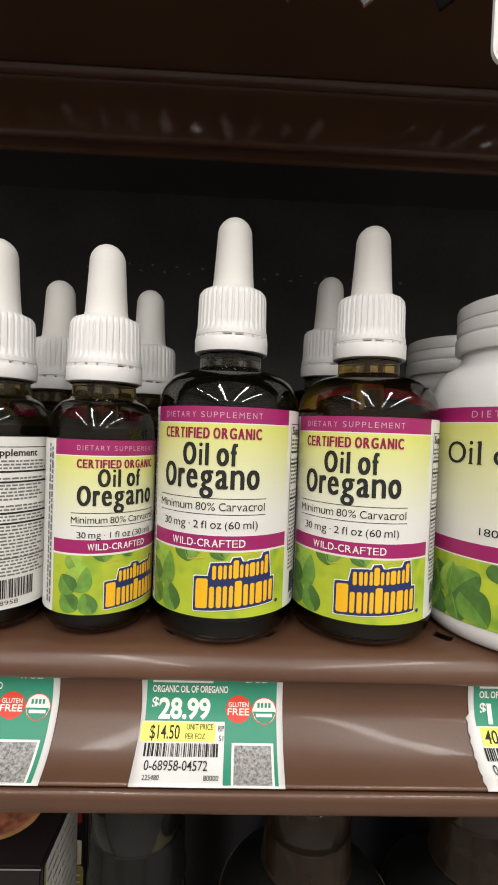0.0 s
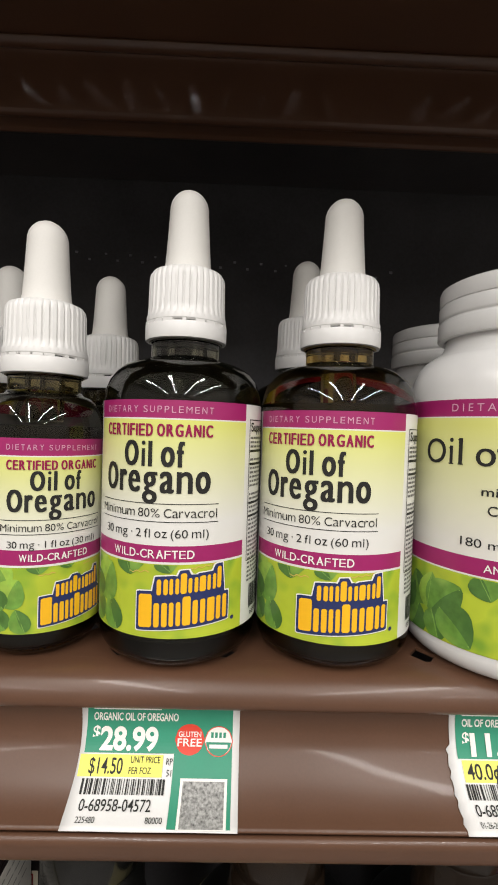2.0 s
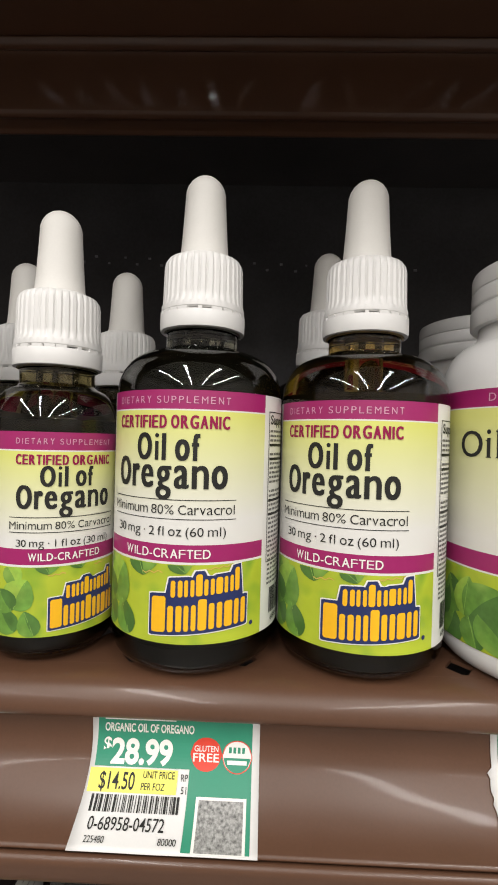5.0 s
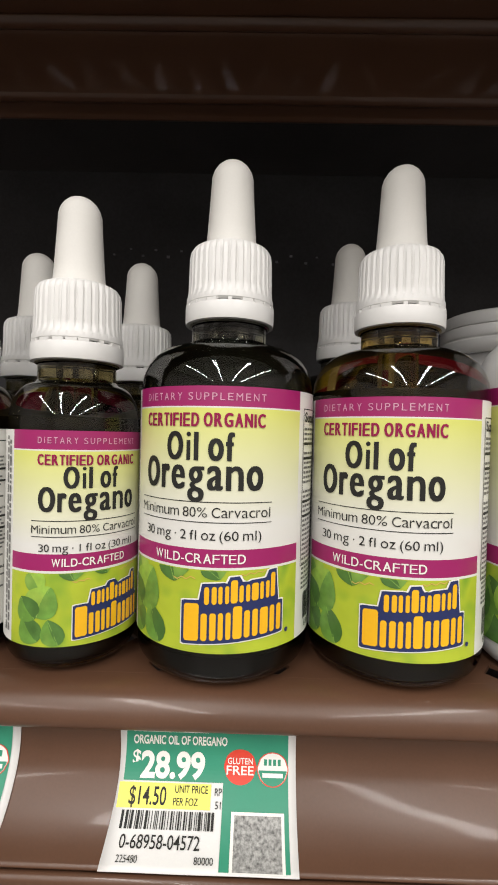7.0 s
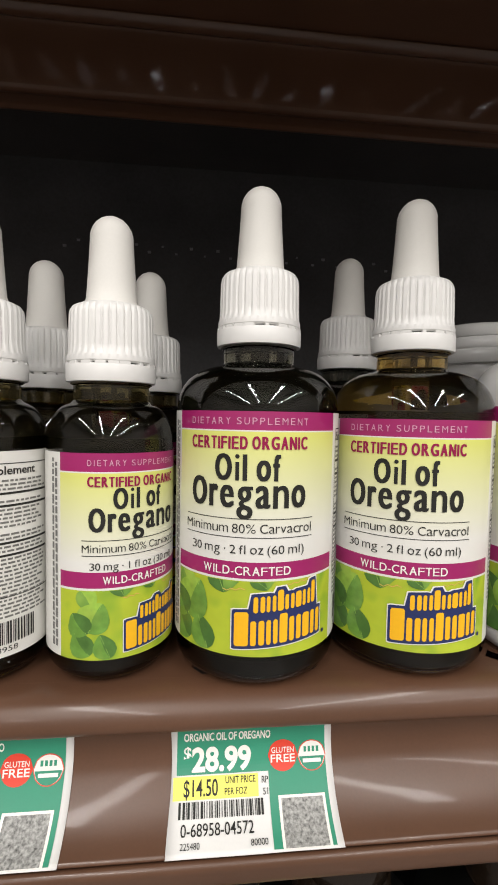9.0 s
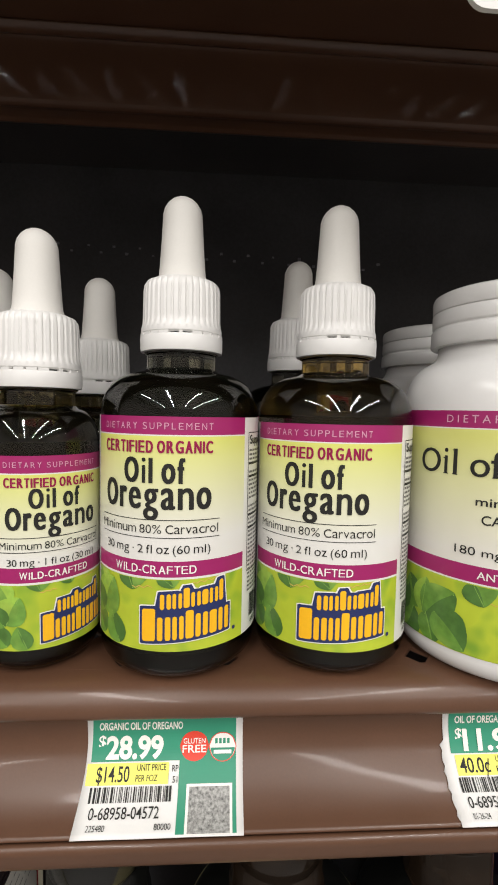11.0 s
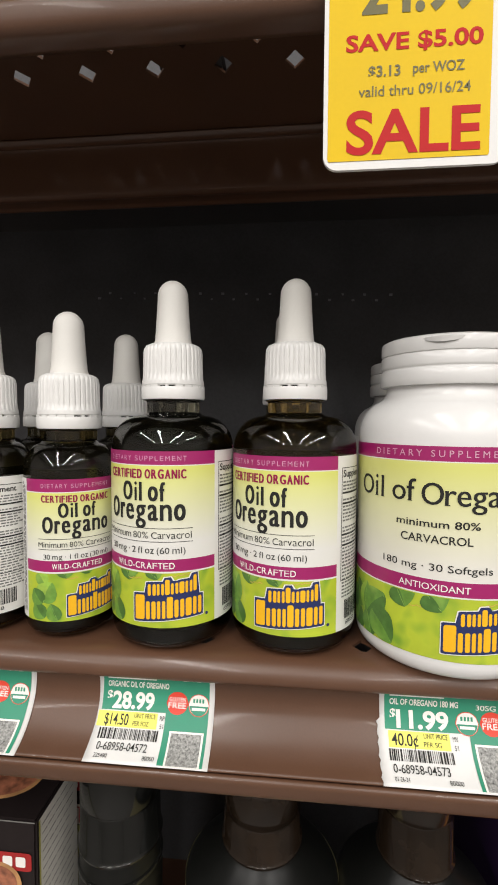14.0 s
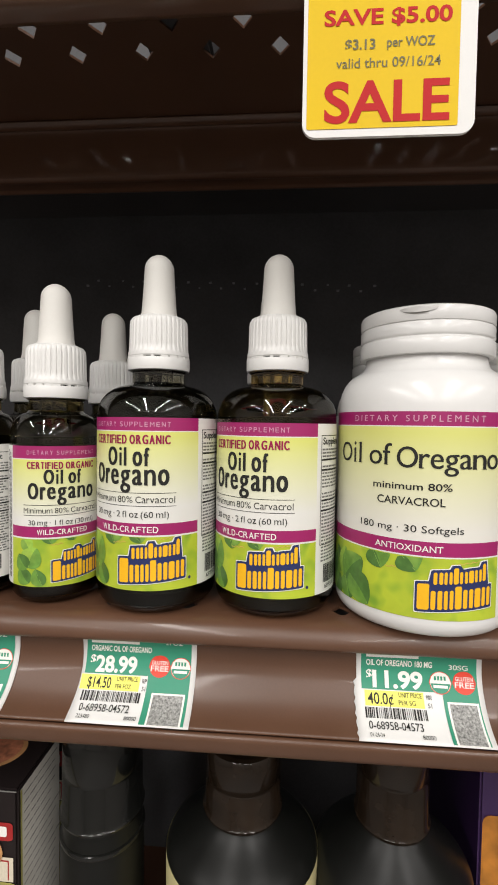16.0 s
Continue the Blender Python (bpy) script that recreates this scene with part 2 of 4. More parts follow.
ADVANCE = {"sans": dict(zip("OilofregancCERTFIDGANWLMmuv0238619%()z-xSPYUspyt ", (778, 278, 278, 611, 333, 389, 556, 611, 556, 611, 556, 722, 667, 722, 611, 611, 278, 722, 778, 722, 722, 944, 611, 833, 889, 611, 556, 556, 556, 556, 556, 556, 556, 556, 889, 333, 333, 500, 333, 556, 667, 667, 667, 722, 556, 611, 556, 333, 230))),
           "serif": dict(zip("Oilofregan ", (740, 265, 260, 500, 310, 350, 430, 490, 440, 530, 250)))}
ADVANCE["sans"].update({"\u00b7": 278, "\u2022": 278})
LOWER_X, ASCENDING = set("acegmnorsuvwxyzpq"), set("bdfhiklt")


def one_glyph(ch, weight):
    """A single letter's points in units of the capitals' height, with its faces."""
    key = (ch, round(weight, 4), "one")
    if key not in GLYPHS:
        cu = bpy.data.curves.new("type", "FONT")
        cu.body, cu.resolution_u, cu.offset, cu.fill_mode = ch, 4, weight, "FRONT"
        ob = bpy.data.objects.new("type", cu)
        me = ob.to_mesh()
        GLYPHS[key] = ([(v.co.x / 0.70, v.co.y / 0.70) for v in me.vertices], [tuple(p.vertices) for p in me.polygons])
        ob.to_mesh_clear()
        bpy.data.objects.remove(ob)
        bpy.data.curves.remove(cu)
    return GLYPHS[key]


def span(co, axis):
    vals = [c[axis] for c in co]
    return min(vals), max(vals)


def set_type(bm, place, body, u0, u1, v, cap, stem, style="sans", lift=0.00016):
    """Sets a line letter by letter on a grotesque's or a book face's widths, with stems of one thickness."""
    table = ADVANCE[style]
    widths = [table.get(ch, 556) for ch in body]
    unit = (u1 - u0) / sum(widths)
    x_height = 0.74 if style == "sans" else 0.66
    native = span(one_glyph("l", 0.0)[0], 0)
    native = native[1] - native[0]
    x_top = span(one_glyph("x", 0.0)[0], 1)[1]
    u = u0
    for ch, adv in zip(body, widths):
        wide = adv * unit / cap
        if ch != " ":
            room = (0.86 if style == "sans" else 0.90) * wide
            if ch in "ilI1":
                room = min(room, stem * (1.25 if style == "serif" else 1.0))
            lo, hi = span(one_glyph(ch, 0.0)[0], 0)
            grow = 0.0
            if ch not in "ilI1\u00b7-()" and room > stem * 1.3:
                grow = max(-0.01, min(0.5 * (stem * (hi - lo) - native * room) / (room - stem), 0.004 if ch in "gMm8%ae" else 0.012))
            if style == "serif":
                grow = -0.004
            co, faces = one_glyph(ch, grow * 0.70)
            lo, hi = span(co, 0)
            top = span(co, 1)[1]
            sx = room / (hi - lo)
            spread = 0.016 if style == "serif" else 0.0
            if style == "sans" and ch not in "ilI1\u00b7-()":
                thin = (native + 2 * grow) * sx
                spread = max(0.0, min(0.5 * (stem - thin) / max(1 - stem / room, 0.3), 0.010 if ch in "MmW%" else 0.045))
                sx = (room - 2 * spread) / (hi - lo)
            if ch in LOWER_X:
                sy = x_height / x_top
            elif ch in ASCENDING:
                sy = (0.95 if ch == "t" else 1.03 if style == "serif" else 1.0) / top
            else:
                sy = 1.0
            if ch in "\u00b7-()":
                sx = sy = 1.0
                room = hi - lo
            left = (wide - room) / 2
            base = 0.0 if ch in "gpqy\u00b7-()" else -min(span(co, 1)[0], 0.0) * sy * 0.7
            shifts = (-spread, 0.0, spread) if spread > 0.002 else (0.0,)
            left += spread if style == "sans" else 0.0
            for n, dx in enumerate(shifts):
                vs = [bm.verts.new(place(u + cap * (left + (x - lo) * sx + dx), v + cap * (y * sy + base), lift + 0.000004 * n)) for x, y in co]
                for f in faces:
                    try:
                        bm.faces.new([vs[i] for i in f])
                    except ValueError:
                        pass
            if style == "serif" and ch in "ilfrn":
                feet = [left + room * 0.5] if ch in "il" else [left + room * 0.12, left + room * 0.88] if ch == "n" else [left + room * (0.20 if ch == "r" else 0.38)]
                for x in feet:
                    patch(bm, place, u + cap * (x - 0.105), u + cap * (x + 0.105), v, v + cap * 0.040, lift + 0.00002)
                if ch in "irnl":
                    y = 1.0 if ch == "l" else x_height
                    patch(bm, place, u + cap * (feet[0] - 0.12), u + cap * feet[0], v + cap * (y - 0.055), v + cap * (y - 0.010), lift + 0.00002)
        u += adv * unit


def leaf_shape(u, v, length, width, turn, n=22, half=0):
    """The outline of a printed oregano leaf with its tip at the far end; half: one side of its midrib alone."""
    pts, ca, sa = [], math.cos(radians(turn)), math.sin(radians(turn))
    side = [(k / n, width * 0.66 * math.sin(math.pi * (k / n) ** 0.78) ** 0.72) for k in range(n + 1)]
    if half:
        run = [(f, half * w) for f, w in side] + [(f, 0.0) for f, w in side[-2:0:-1]]
    else:
        run = side + [(f, -w) for f, w in side[-2:0:-1]]
    for f, w in run:
        x, bow = length * f, 0.06 * length * math.sin(math.pi * f)
        pts.append((u + x * ca - (w + bow) * sa, v + x * sa + (w + bow) * ca))
    return pts


def leaves(place, parent, specs, clip_u0, clip_u1, v0, v1):
    """Printed leaves: (u, v, length, width, turn, tone); kept within the printed field."""
    keep = lambda p: (min(max(p[0], clip_u0), clip_u1), min(max(p[1], v0), v1))
    for k, (u, v, length, width, turn, tone) in enumerate(specs):
        bm = bmesh.new()
        outline(bm, place, [keep(p) for p in leaf_shape(u, v, length, width, turn)], 0.00008 + 0.00001 * k)
        part("leaf_print", bm, tone, parent, smooth=False)
        bm = bmesh.new()
        outline(bm, place, [keep(p) for p in leaf_shape(u, v, length, width, turn, half=-1)], 0.00008 + 0.00001 * k + 0.000005)
        part("leaf_half", bm, {LEAF_DARK: LEAF_MID, LEAF_MID: LEAF_DARK, LEAF_LIGHT: LEAF_MID}[tone], parent, smooth=False)
    bm = bmesh.new()
    for k, (u, v, length, width, turn, tone) in enumerate(specs):
        ca, sa = math.cos(radians(turn)), math.sin(radians(turn))
        for f0, f1, w0, w1 in [(0.02, 0.95, 0, 0)]:
            p = [(length * f0, w0 - width * 0.012), (length * f1, w1 - width * 0.012), (length * f1, w1 + width * 0.012), (length * f0, w0 + width * 0.012)]
            q = [keep((u + x * ca - w * sa, v + x * sa + w * ca)) for x, w in p]
            if len(set(q)) == 4:
                bm.faces.new([bm.verts.new(place(*c, 0.00008 + 0.00001 * k + 0.00004)) for c in q])
    part("leaf_veins", bm, VEIN, parent, smooth=False)


def skyline(blocks, e, cut):
    """One outline round all the blocks, grown by e, its steps chamfered."""
    xs = sorted({x for a, b, c, d, slot in blocks for x in (a - e, b + e)})
    low = min(c for a, b, c, d, slot in blocks) - e
    steps = []
    for x0, x1 in zip(xs, xs[1:]):
        top = max(d for a, b, c, d, slot in blocks if a - e <= (x0 + x1) / 2 <= b + e) + e
        if steps and abs(steps[-1][2] - top) < 1e-7:
            steps[-1][1] = x1
        else:
            steps.append([x0, x1, top])
    run = [(xs[0] + cut, low), (xs[-1] - cut, low), (xs[-1], low + cut)]
    for x0, x1, top in reversed(steps):
        k = min(cut, (x1 - x0) * 0.3)
        run += [(x1 - 0.02 * k, top - k), (x1 - k, top), (x0 + k, top), (x0 + 0.02 * k, top - k)]
    return run + [(xs[0], low + cut)]


def emblem(place, parent, u0, v0, w, h, lift=0.00020):
    """The maker's emblem as plain shapes: orange bars in two rows on a navy field with a thin pale rim."""
    tip = lambda pts: [(p, q + 0.075 * (p - u0)) for p, q in pts]
    blocks = []
    x = u0 + 0.205 * w
    for f, hi, slot in ((0.112, 0.845, 1), (0.094, 0.845, -1), (0.062, 0.925, 0), (0.098, 0.835, -1), (0.066, 0.845, 0), (0.094, 0.845, 1), (0.048, 0.955, 0)):
        blocks.append((x, x + f * w, v0 + 0.575 * h, v0 + hi * h, slot))
        x += (f + 0.014) * w
    x = u0 + 0.020 * w
    for f, hi, slot in ((0.140, 0.600, 0), (0.135, 0.445, -1), (0.112, 0.445, 1), (0.082, 0.525, 0), (0.130, 0.445, 1), (0.082, 0.445, 0), (0.122, 0.445, -1)):
        blocks.append((x, x + f * w, v0 + 0.030 * h, v0 + hi * h, slot))
        x += (f + 0.018) * w
    white, navy = bmesh.new(), bmesh.new()
    for bm, e, rise in ((white, 0.040 * w, 0.0), (navy, 0.029 * w, 0.00006)):
        outline(bm, place, tip(skyline(blocks, e, 0.012 * w)), lift + rise)
    part("emblem_rim", white, WHITE_INK, parent, smooth=False)
    for a, b, c, d, slot in blocks:
        cuts = (a, (a + b) / 2 - 0.011 * w, (a + b) / 2 + 0.011 * w, b) if slot else (a, b)
        for p, q in zip(cuts[::2], cuts[1::2]):
            bm = bmesh.new()
            outline(bm, place, tip(rounded(p, q, c, d, 0.022 * w, 4)), lift + 0.00014)
            part("emblem_bar", bm, ORANGE, parent, smooth=False)
    part("emblem_field", navy, NAVY, parent, smooth=False)


def facts_panel(place, parent, u0, u1, v0, v1, heading="Supplement"):
    """The small-print panel: heading, rules, lines of unreadable print, and a bar code."""
    ink, grey = bmesh.new(), bmesh.new()
    h = v1 - v0
    for a, b, c, d in ((u0, u0 + 0.00022, v0 + 0.30 * h, v1), (u0, u1, v1 - 0.0002, v1), (u0, u1, v0 + 0.30 * h, v0 + 0.30 * h + 0.0002)):
        patch(ink, place, a, b, c, d, 0.0001)
    write(ink, place, heading, u0 + 0.0007, u0 + 0.0007 + 0.0150 * h / 0.05, v1 - 0.058 * h, 0.043 * h, 0.0001, 0.02)
    rng = random.Random(3)
    v = v1 - 0.085 * h
    row = 0
    while v > v0 + 0.20 * h:
        if row in (3, 6, 15, 18):
            patch(ink, place, u0 + 0.0004, u1 - 0.0003, v - 0.012 * h, v, 0.0001)
        elif row not in (4, 12):
            u = u0 + 0.0006
            end = u1 - rng.uniform(0.0005, 0.004)
            while u < end - 0.0004:
                step = rng.uniform(0.0006, 0.0019)
                patch(grey, place, u, min(u + step, end), v - 0.0105 * h, v, 0.0001)
                u += step + 0.00035
        v -= 0.0215 * h
        row += 1
    u = u0 + 0.002
    while u < u0 + 0.0125:
        w = rng.choice((0.00013, 0.00025, 0.0004))
        patch(ink, place, u, u + w, v0 + 0.055 * h, v0 + 0.175 * h, 0.0001)
        u += w + rng.choice((0.00016, 0.0003))
    write(ink, place, "68958", u0 + 0.0028, u0 + 0.0085, v0 + 0.015 * h, 0.028 * h, 0.0001)
    part("small_print", grey, GREY_INK, parent, smooth=False)
    part("panel_ink", ink, INK, parent, smooth=False)


def chain_print(place, parent, spans):
    """The faint printed molecule lines in the leaf field."""
    bm = bmesh.new()
    for u, v, n, s in spans:
        p = (u, v)
        for k in range(n):
            q = (p[0] + 0.9 * s, p[1] + (0.55 * s if k % 2 else -0.35 * s))
            dx, dy = q[0] - p[0], q[1] - p[1]
            d = math.hypot(dx, dy)
            nx, ny = -dy / d * 0.00009, dx / d * 0.00009
            bm.faces.new([bm.verts.new(place(*c, 0.00015)) for c in ((p[0] - nx, p[1] - ny), (q[0] - nx, q[1] - ny), (q[0] + nx, q[1] + ny), (p[0] + nx, p[1] + ny))])
            p = q
    part("molecule_print", bm, RUST_INK, parent, smooth=False)

# ---- setting: shelves, rails, back panel, and the closed hall behind the camera ----


def slab(name, x0, x1, y0, y1, z0, z1, material, label):
    bm = bmesh.new()
    bmesh.ops.create_cube(bm, size=1.0)
    for v in bm.verts:
        v.co = ((x0 + x1) / 2 + v.co.x * (x1 - x0), (y0 + y1) / 2 + v.co.y * (y1 - y0), (z0 + z1) / 2 + v.co.z * (z1 - z0))
    ob = part(name, bm, material, None, smooth=False)
    return tagged(ob, label, name.split("_")[0], kind="structure")


HALL = node_material("hall_paint", (0.28, 0.265, 0.25), 0.7, vary=0.15, grain=40, stains=3)
FLOOR_TILE = node_material("floor_tile", (0.15, 0.14, 0.13), 0.35, vary=0.12, grain=60, stains=4)
CEIL = node_material("ceiling_board", (0.72, 0.72, 0.70), 0.8, vary=0.06, grain=80, stains=5)
slab("floor", -3, 3, -6.2, 0.6, -0.05, 0.0, FLOOR_TILE, "polished shop floor under the shelving")
slab("ceiling", -3, 3, -6.2, 0.6, 3.0, 3.05, CEIL, "white ceiling boards above the shop aisle")
slab("wall_south", -3, 3, -6.25, -6.2, 0.0, 3.0, HALL, "plain wall closing the aisle opposite the shelf")
slab("wall_west", -3.05, -3.0, -6.2, 0.6, 0.0, 3.0, HALL, "plain wall closing one end of the aisle")
slab("wall_east", 3.0, 3.05, -6.2, 0.6, 0.0, 3.0, HALL, "plain wall closing the other end of the aisle")
slab("wall_north", -3.0, 3.0, 0.55, 0.6, 0.0, 3.0, HALL, "plain wall behind the shelving")

X0, X1 = -0.60, 0.62
UPPER = 0.1965      # rise from the shelf to the one above
UPPER_Y = -0.0190   # the shelf above reaches further out
BACK = 0.165


def deck(name, top, x_phase, y_phase, y_front, y_back, rows, material, parent):
    """A sheet-metal deck with staggered diamond holes punched through."""
    bm = bmesh.new()
    th, half = 0.0009, 0.0034
    edges = []

    def loop(pts):
        vs = [bm.verts.new((x, y, top)) for x, y in pts]
        edges.extend(bm.edges.new((a, b)) for a, b in zip(vs, vs[1:] + vs[:1]))

    loop([(X0, y_front), (X1, y_front), (X1, y_back), (X0, y_back)])
    for k in range(*rows):
        y = y_phase + 0.01225 * k
        for n in range(-9, 10):
            x = x_phase + 0.025 * n + (0.0125 if k % 2 else 0)
            if -0.22 < x < 0.26:
                loop([(x - half, y), (x, y - half * 1.25), (x + half, y), (x, y + half * 1.25)])
    bmesh.ops.triangle_fill(bm, use_beauty=True, use_dissolve=False, edges=edges)
    geom = bmesh.ops.extrude_face_region(bm, geom=bm.faces[:])
    for v in geom["geom"]:
        if isinstance(v, bmesh.types.BMVert):
            v.co.z -= th
    return part(name, bm, material, parent, smooth=False)


def extrude_profile(name, points, material, parent, label=""):
    """A strip of bent sheet metal along x from its (y, z) section."""
    bm = bmesh.new()
    n = 24
    rows = [[bm.verts.new((X0 + (X1 - X0) * k / n, y, z)) for y, z in points] for k in range(n + 1)]
    for a, b in zip(rows, rows[1:]):
        for i in range(len(points) - 1):
            bm.faces.new((a[i], b[i], b[i + 1], a[i + 1]))
    ob = part(name, bm, material, parent, label)
    mod = ob.modifiers.new("thickness", "SOLIDIFY")
    mod.thickness, mod.offset = 0.0009, -1
    return ob


CHANNEL = [(0.0036, 1.1965), (0.0041, 1.1915), (0.0040, 1.1880), (0.0034, 1.1850), (0.0021, 1.1818), (-0.0010, 1.1774), (-0.0050, 1.1742), (-0.0090, 1.1722)]


def fair(points, n=4):
    """A smooth run through the given section points."""
    out = []
    for i in range(len(points) - 1):
        p0, p1, p2, p3 = points[max(i - 1, 0)], points[i], points[i + 1], points[min(i + 2, len(points) - 1)]
        for k in range(n):
            t = k / n
            out.append(tuple(0.5 * (2 * b + (c - a) * t + (2 * a - 5 * b + 4 * c - d) * t * t + (3 * b - a - 3 * c + d) * t ** 3) for a, b, c, d in zip(p0, p1, p2, p3)))
    return out + [points[-1]]


LIP_EDGE = 0.0062
LIP = [(LIP_EDGE + 0.0012, SHELF - 0.00002), (LIP_EDGE, SHELF - 0.00002), (0.0030, SHELF - 0.0002), (0.0008, SHELF - 0.0009), (-0.0010, SHELF - 0.0024), (-0.0020, SHELF - 0.0044), (-0.0023, SHELF - 0.0064), (-0.0013, SHELF - 0.0077), (0.0010, SHELF - 0.0079), (0.0033, SHELF - 0.0075)]
FOOT = [(-0.0080, 1.1715), (-0.0088, 1.1718), (-0.0095, 1.1715), (-0.0099, 1.1706), (-0.0097, 1.1692), (-0.0091, 1.1668), (-0.0082, 1.1654), (-0.0065, 1.1647), (-0.0020, 1.1647)]


def price_rail(name, dy, dz, label):
    """Front rail: rolled lip, hollow price channel and hemmed foot, with a back leg that closes it."""
    ob = thing(name, label, "shelf rail", 0, 0, 0)
    shift = lambda pts: [(y + dy, z + dz) for y, z in pts]
    extrude_profile("lip", shift(fair(LIP, 3)), BROWN, ob)
    extrude_profile("channel", shift([(y + 0.0006, z - 0.0004) for y, z in fair(CHANNEL, 4)]), BROWN, ob)
    extrude_profile("foot", shift(fair(FOOT, 3)), BROWN, ob)
    return ob


price_rail("price_rail", 0, 0, "brown enamelled shelf front with a hollow price channel")
price_rail("price_rail", UPPER_Y, UPPER, "brown enamelled rail of the shelf above, holding a sale sign")
for nm, top, ph, yp, yf, yb, rows, lab in (
    ("shelf_deck", SHELF, 0.011, 0.0107, LIP_EDGE, BACK, (0, 3), "brown enamelled steel shelf with punched diamond holes"),
    ("shelf_deck", SHELF + UPPER, 0.0003, 0.0215, LIP_EDGE + UPPER_Y, 0.0735, (-1, 2), "underside of the brown perforated steel shelf above"),
):
    ob = deck(nm, top, ph, yp, yf, yb, rows, BROWN, None)
    tagged(ob, lab, "shelf", kind="structure")
Z = SHELF + UPPER
ob = extrude_profile("shelf_beam", fair([(0.0690, Z - 0.0009), (0.0700, Z - 0.0022), (0.0712, Z - 0.0028), (0.0724, Z - 0.0022), (0.0735, Z - 0.0020), (0.0750, Z - 0.0060), (0.0768, Z - 0.0200), (0.0772, Z - 0.0218), (0.0786, Z - 0.0228), (0.0800, Z - 0.0220), (0.0812, Z - 0.0217), (0.0860, Z - 0.0222), (0.0876, Z - 0.0232), (0.0890, Z - 0.0222), (0.0900, Z - 0.0190)], 3), BROWN, None)
tagged(ob, "folded brown stiffening beam under the shelf above", "shelf beam", kind="structure")
slab("back_panel", X0, X1, BACK, BACK + 0.006, 0.0, 1.72, BLACK_STEEL, "black steel back panel of the shelving, in deep shade")
slab("shelf_top", X0, X1, 0.0735, BACK, SHELF + UPPER - 0.0009, SHELF + UPPER, BLACK_STEEL, "rear of the steel shelf above, in shade")
slab("shelf_low", X0, X1, -0.004, BACK, 0.962, 0.967, BROWN, "brown steel shelf below, carrying dark bottles and boxes")
LOW = 0.967
for x, lab in ((X0 - 0.01, "one"), (X1, "the other")):
    slab("upright_panel", x, x + 0.01, -0.01, BACK + 0.006, 0.0, 1.72, BLACK_STEEL, "black steel end panel closing " + lab + " end of the bay")
# Row of small slot edges, paler than the panel behind them.
bm = bmesh.new()
rng = random.Random(8)
for k in range(26):
    x, z = -0.09 + 0.0075 * k + rng.uniform(-0.001, 0.001), 1.352 + 0.0035 * (k % 2) - 0.0002 * k
    w = rng.uniform(0.0007, 0.0013)
    bmesh.ops.create_cube(bm, size=1.0, matrix=pose(x, BACK - 0.0003, z, 0, 0, 0) @ Matrix.Diagonal((w * 1.4, 0.0006, w, 1)))
ob = part("panel_slots", bm, node_material("pale_edge", (0.22, 0.22, 0.24), 0.4, vary=0.4, grain=300), None, smooth=False)
tagged(ob, "pale pressed slot edges on the black back panel", "slots", kind="stuff")

# ---- dropper bottles ----


def dropper_cap(parent, z, scale=1.0):
    """Ribbed white screw cap with its tamper ring, and the rubber bulb of the dropper above."""
    s = scale
    prof = [(0.0088, z + 0.0000), (0.0103, z + 0.0002), (0.01045, z + 0.0010), (0.01045, z + 0.0038), (0.0103, z + 0.0041), (0.0090, z + 0.0041)]
    part("tamper_ring", lathe([(r * s, q) for r, q in prof], 72), WHITE_PLASTIC, parent)
    # Neck inside the cap, coloured near-black to stand for the slit's shade.
    part("shaded_neck_finish", lathe([(0.0086 * s, z + 0.001), (0.0089 * s, z + 0.0020), (0.0089 * s, z + 0.0060)], 48), OIL, parent)
    b = z + 0.0045
    prof = [(0.0070, b), (0.0098, b), (0.0102, b + 0.0004), (0.0102, b + 0.0016), (0.00995, b + 0.0022), (0.00985, b + 0.0040), (0.0097, b + 0.0110), (0.0095, b + 0.0122), (0.0089, b + 0.0131), (0.0076, b + 0.0137), (0.0060, b + 0.0140)]
    ribs = lambda k, i: 1.0 - (0.038 if i % 4 == 0 else 0.0) if 4 <= k <= 7 else 1.0
    part("screw_cap", lathe([(r * s, q) for r, q in prof], 144, ribs), WHITE_PLASTIC, parent)
    bm = bmesh.new()
    for a in [radians(q) for q in (-150, -118, -92, -70, -51, -35, -21, 2, 24, 40, 56, 74, 94, 116, 138, 160, 180)]:
        bmesh.ops.create_cube(bm, size=1.0, matrix=pose(0.0097 * s * math.sin(a), -0.0097 * s * math.cos(a), z + 0.00425, 0, 0, math.degrees(a)) @ Matrix.Diagonal((0.0009 if abs(a) < 0.3 else 0.0024, 0.0013, 0.0008, 1)))
    tagged(part("tamper_seam", bm, WHITE_PLASTIC, parent, smooth=False), kind="stuff")
    t = b + 0.0138
    prof = [(0.0062, t - 0.001), (0.0062, t + 0.0006), (0.0059, t + 0.0016), (0.0057, t + 0.0040), (0.0053, t + 0.0100), (0.0050, t + 0.0152)] + [(0.0050 * math.cos(radians(a)), t + 0.0158 + 0.0052 * math.sin(radians(a))) for a in (10, 25, 40, 55, 70, 82)] + [(0, t + 0.0210)]
    part("rubber_bulb", lathe([(r * s, q) for r, q in prof], 48), BULB_RUBBER, parent)
    bm = lathe([(0.0, z - 0.052), (0.0022, z - 0.050), (0.0030, z - 0.042), (0.0032, z + 0.004)], 20)
    part("pipette", bm, glass_material("clear_glass", (0.85, 0.83, 0.78)) if "clear_glass" not in bpy.data.materials else bpy.data.materials["clear_glass"], parent)


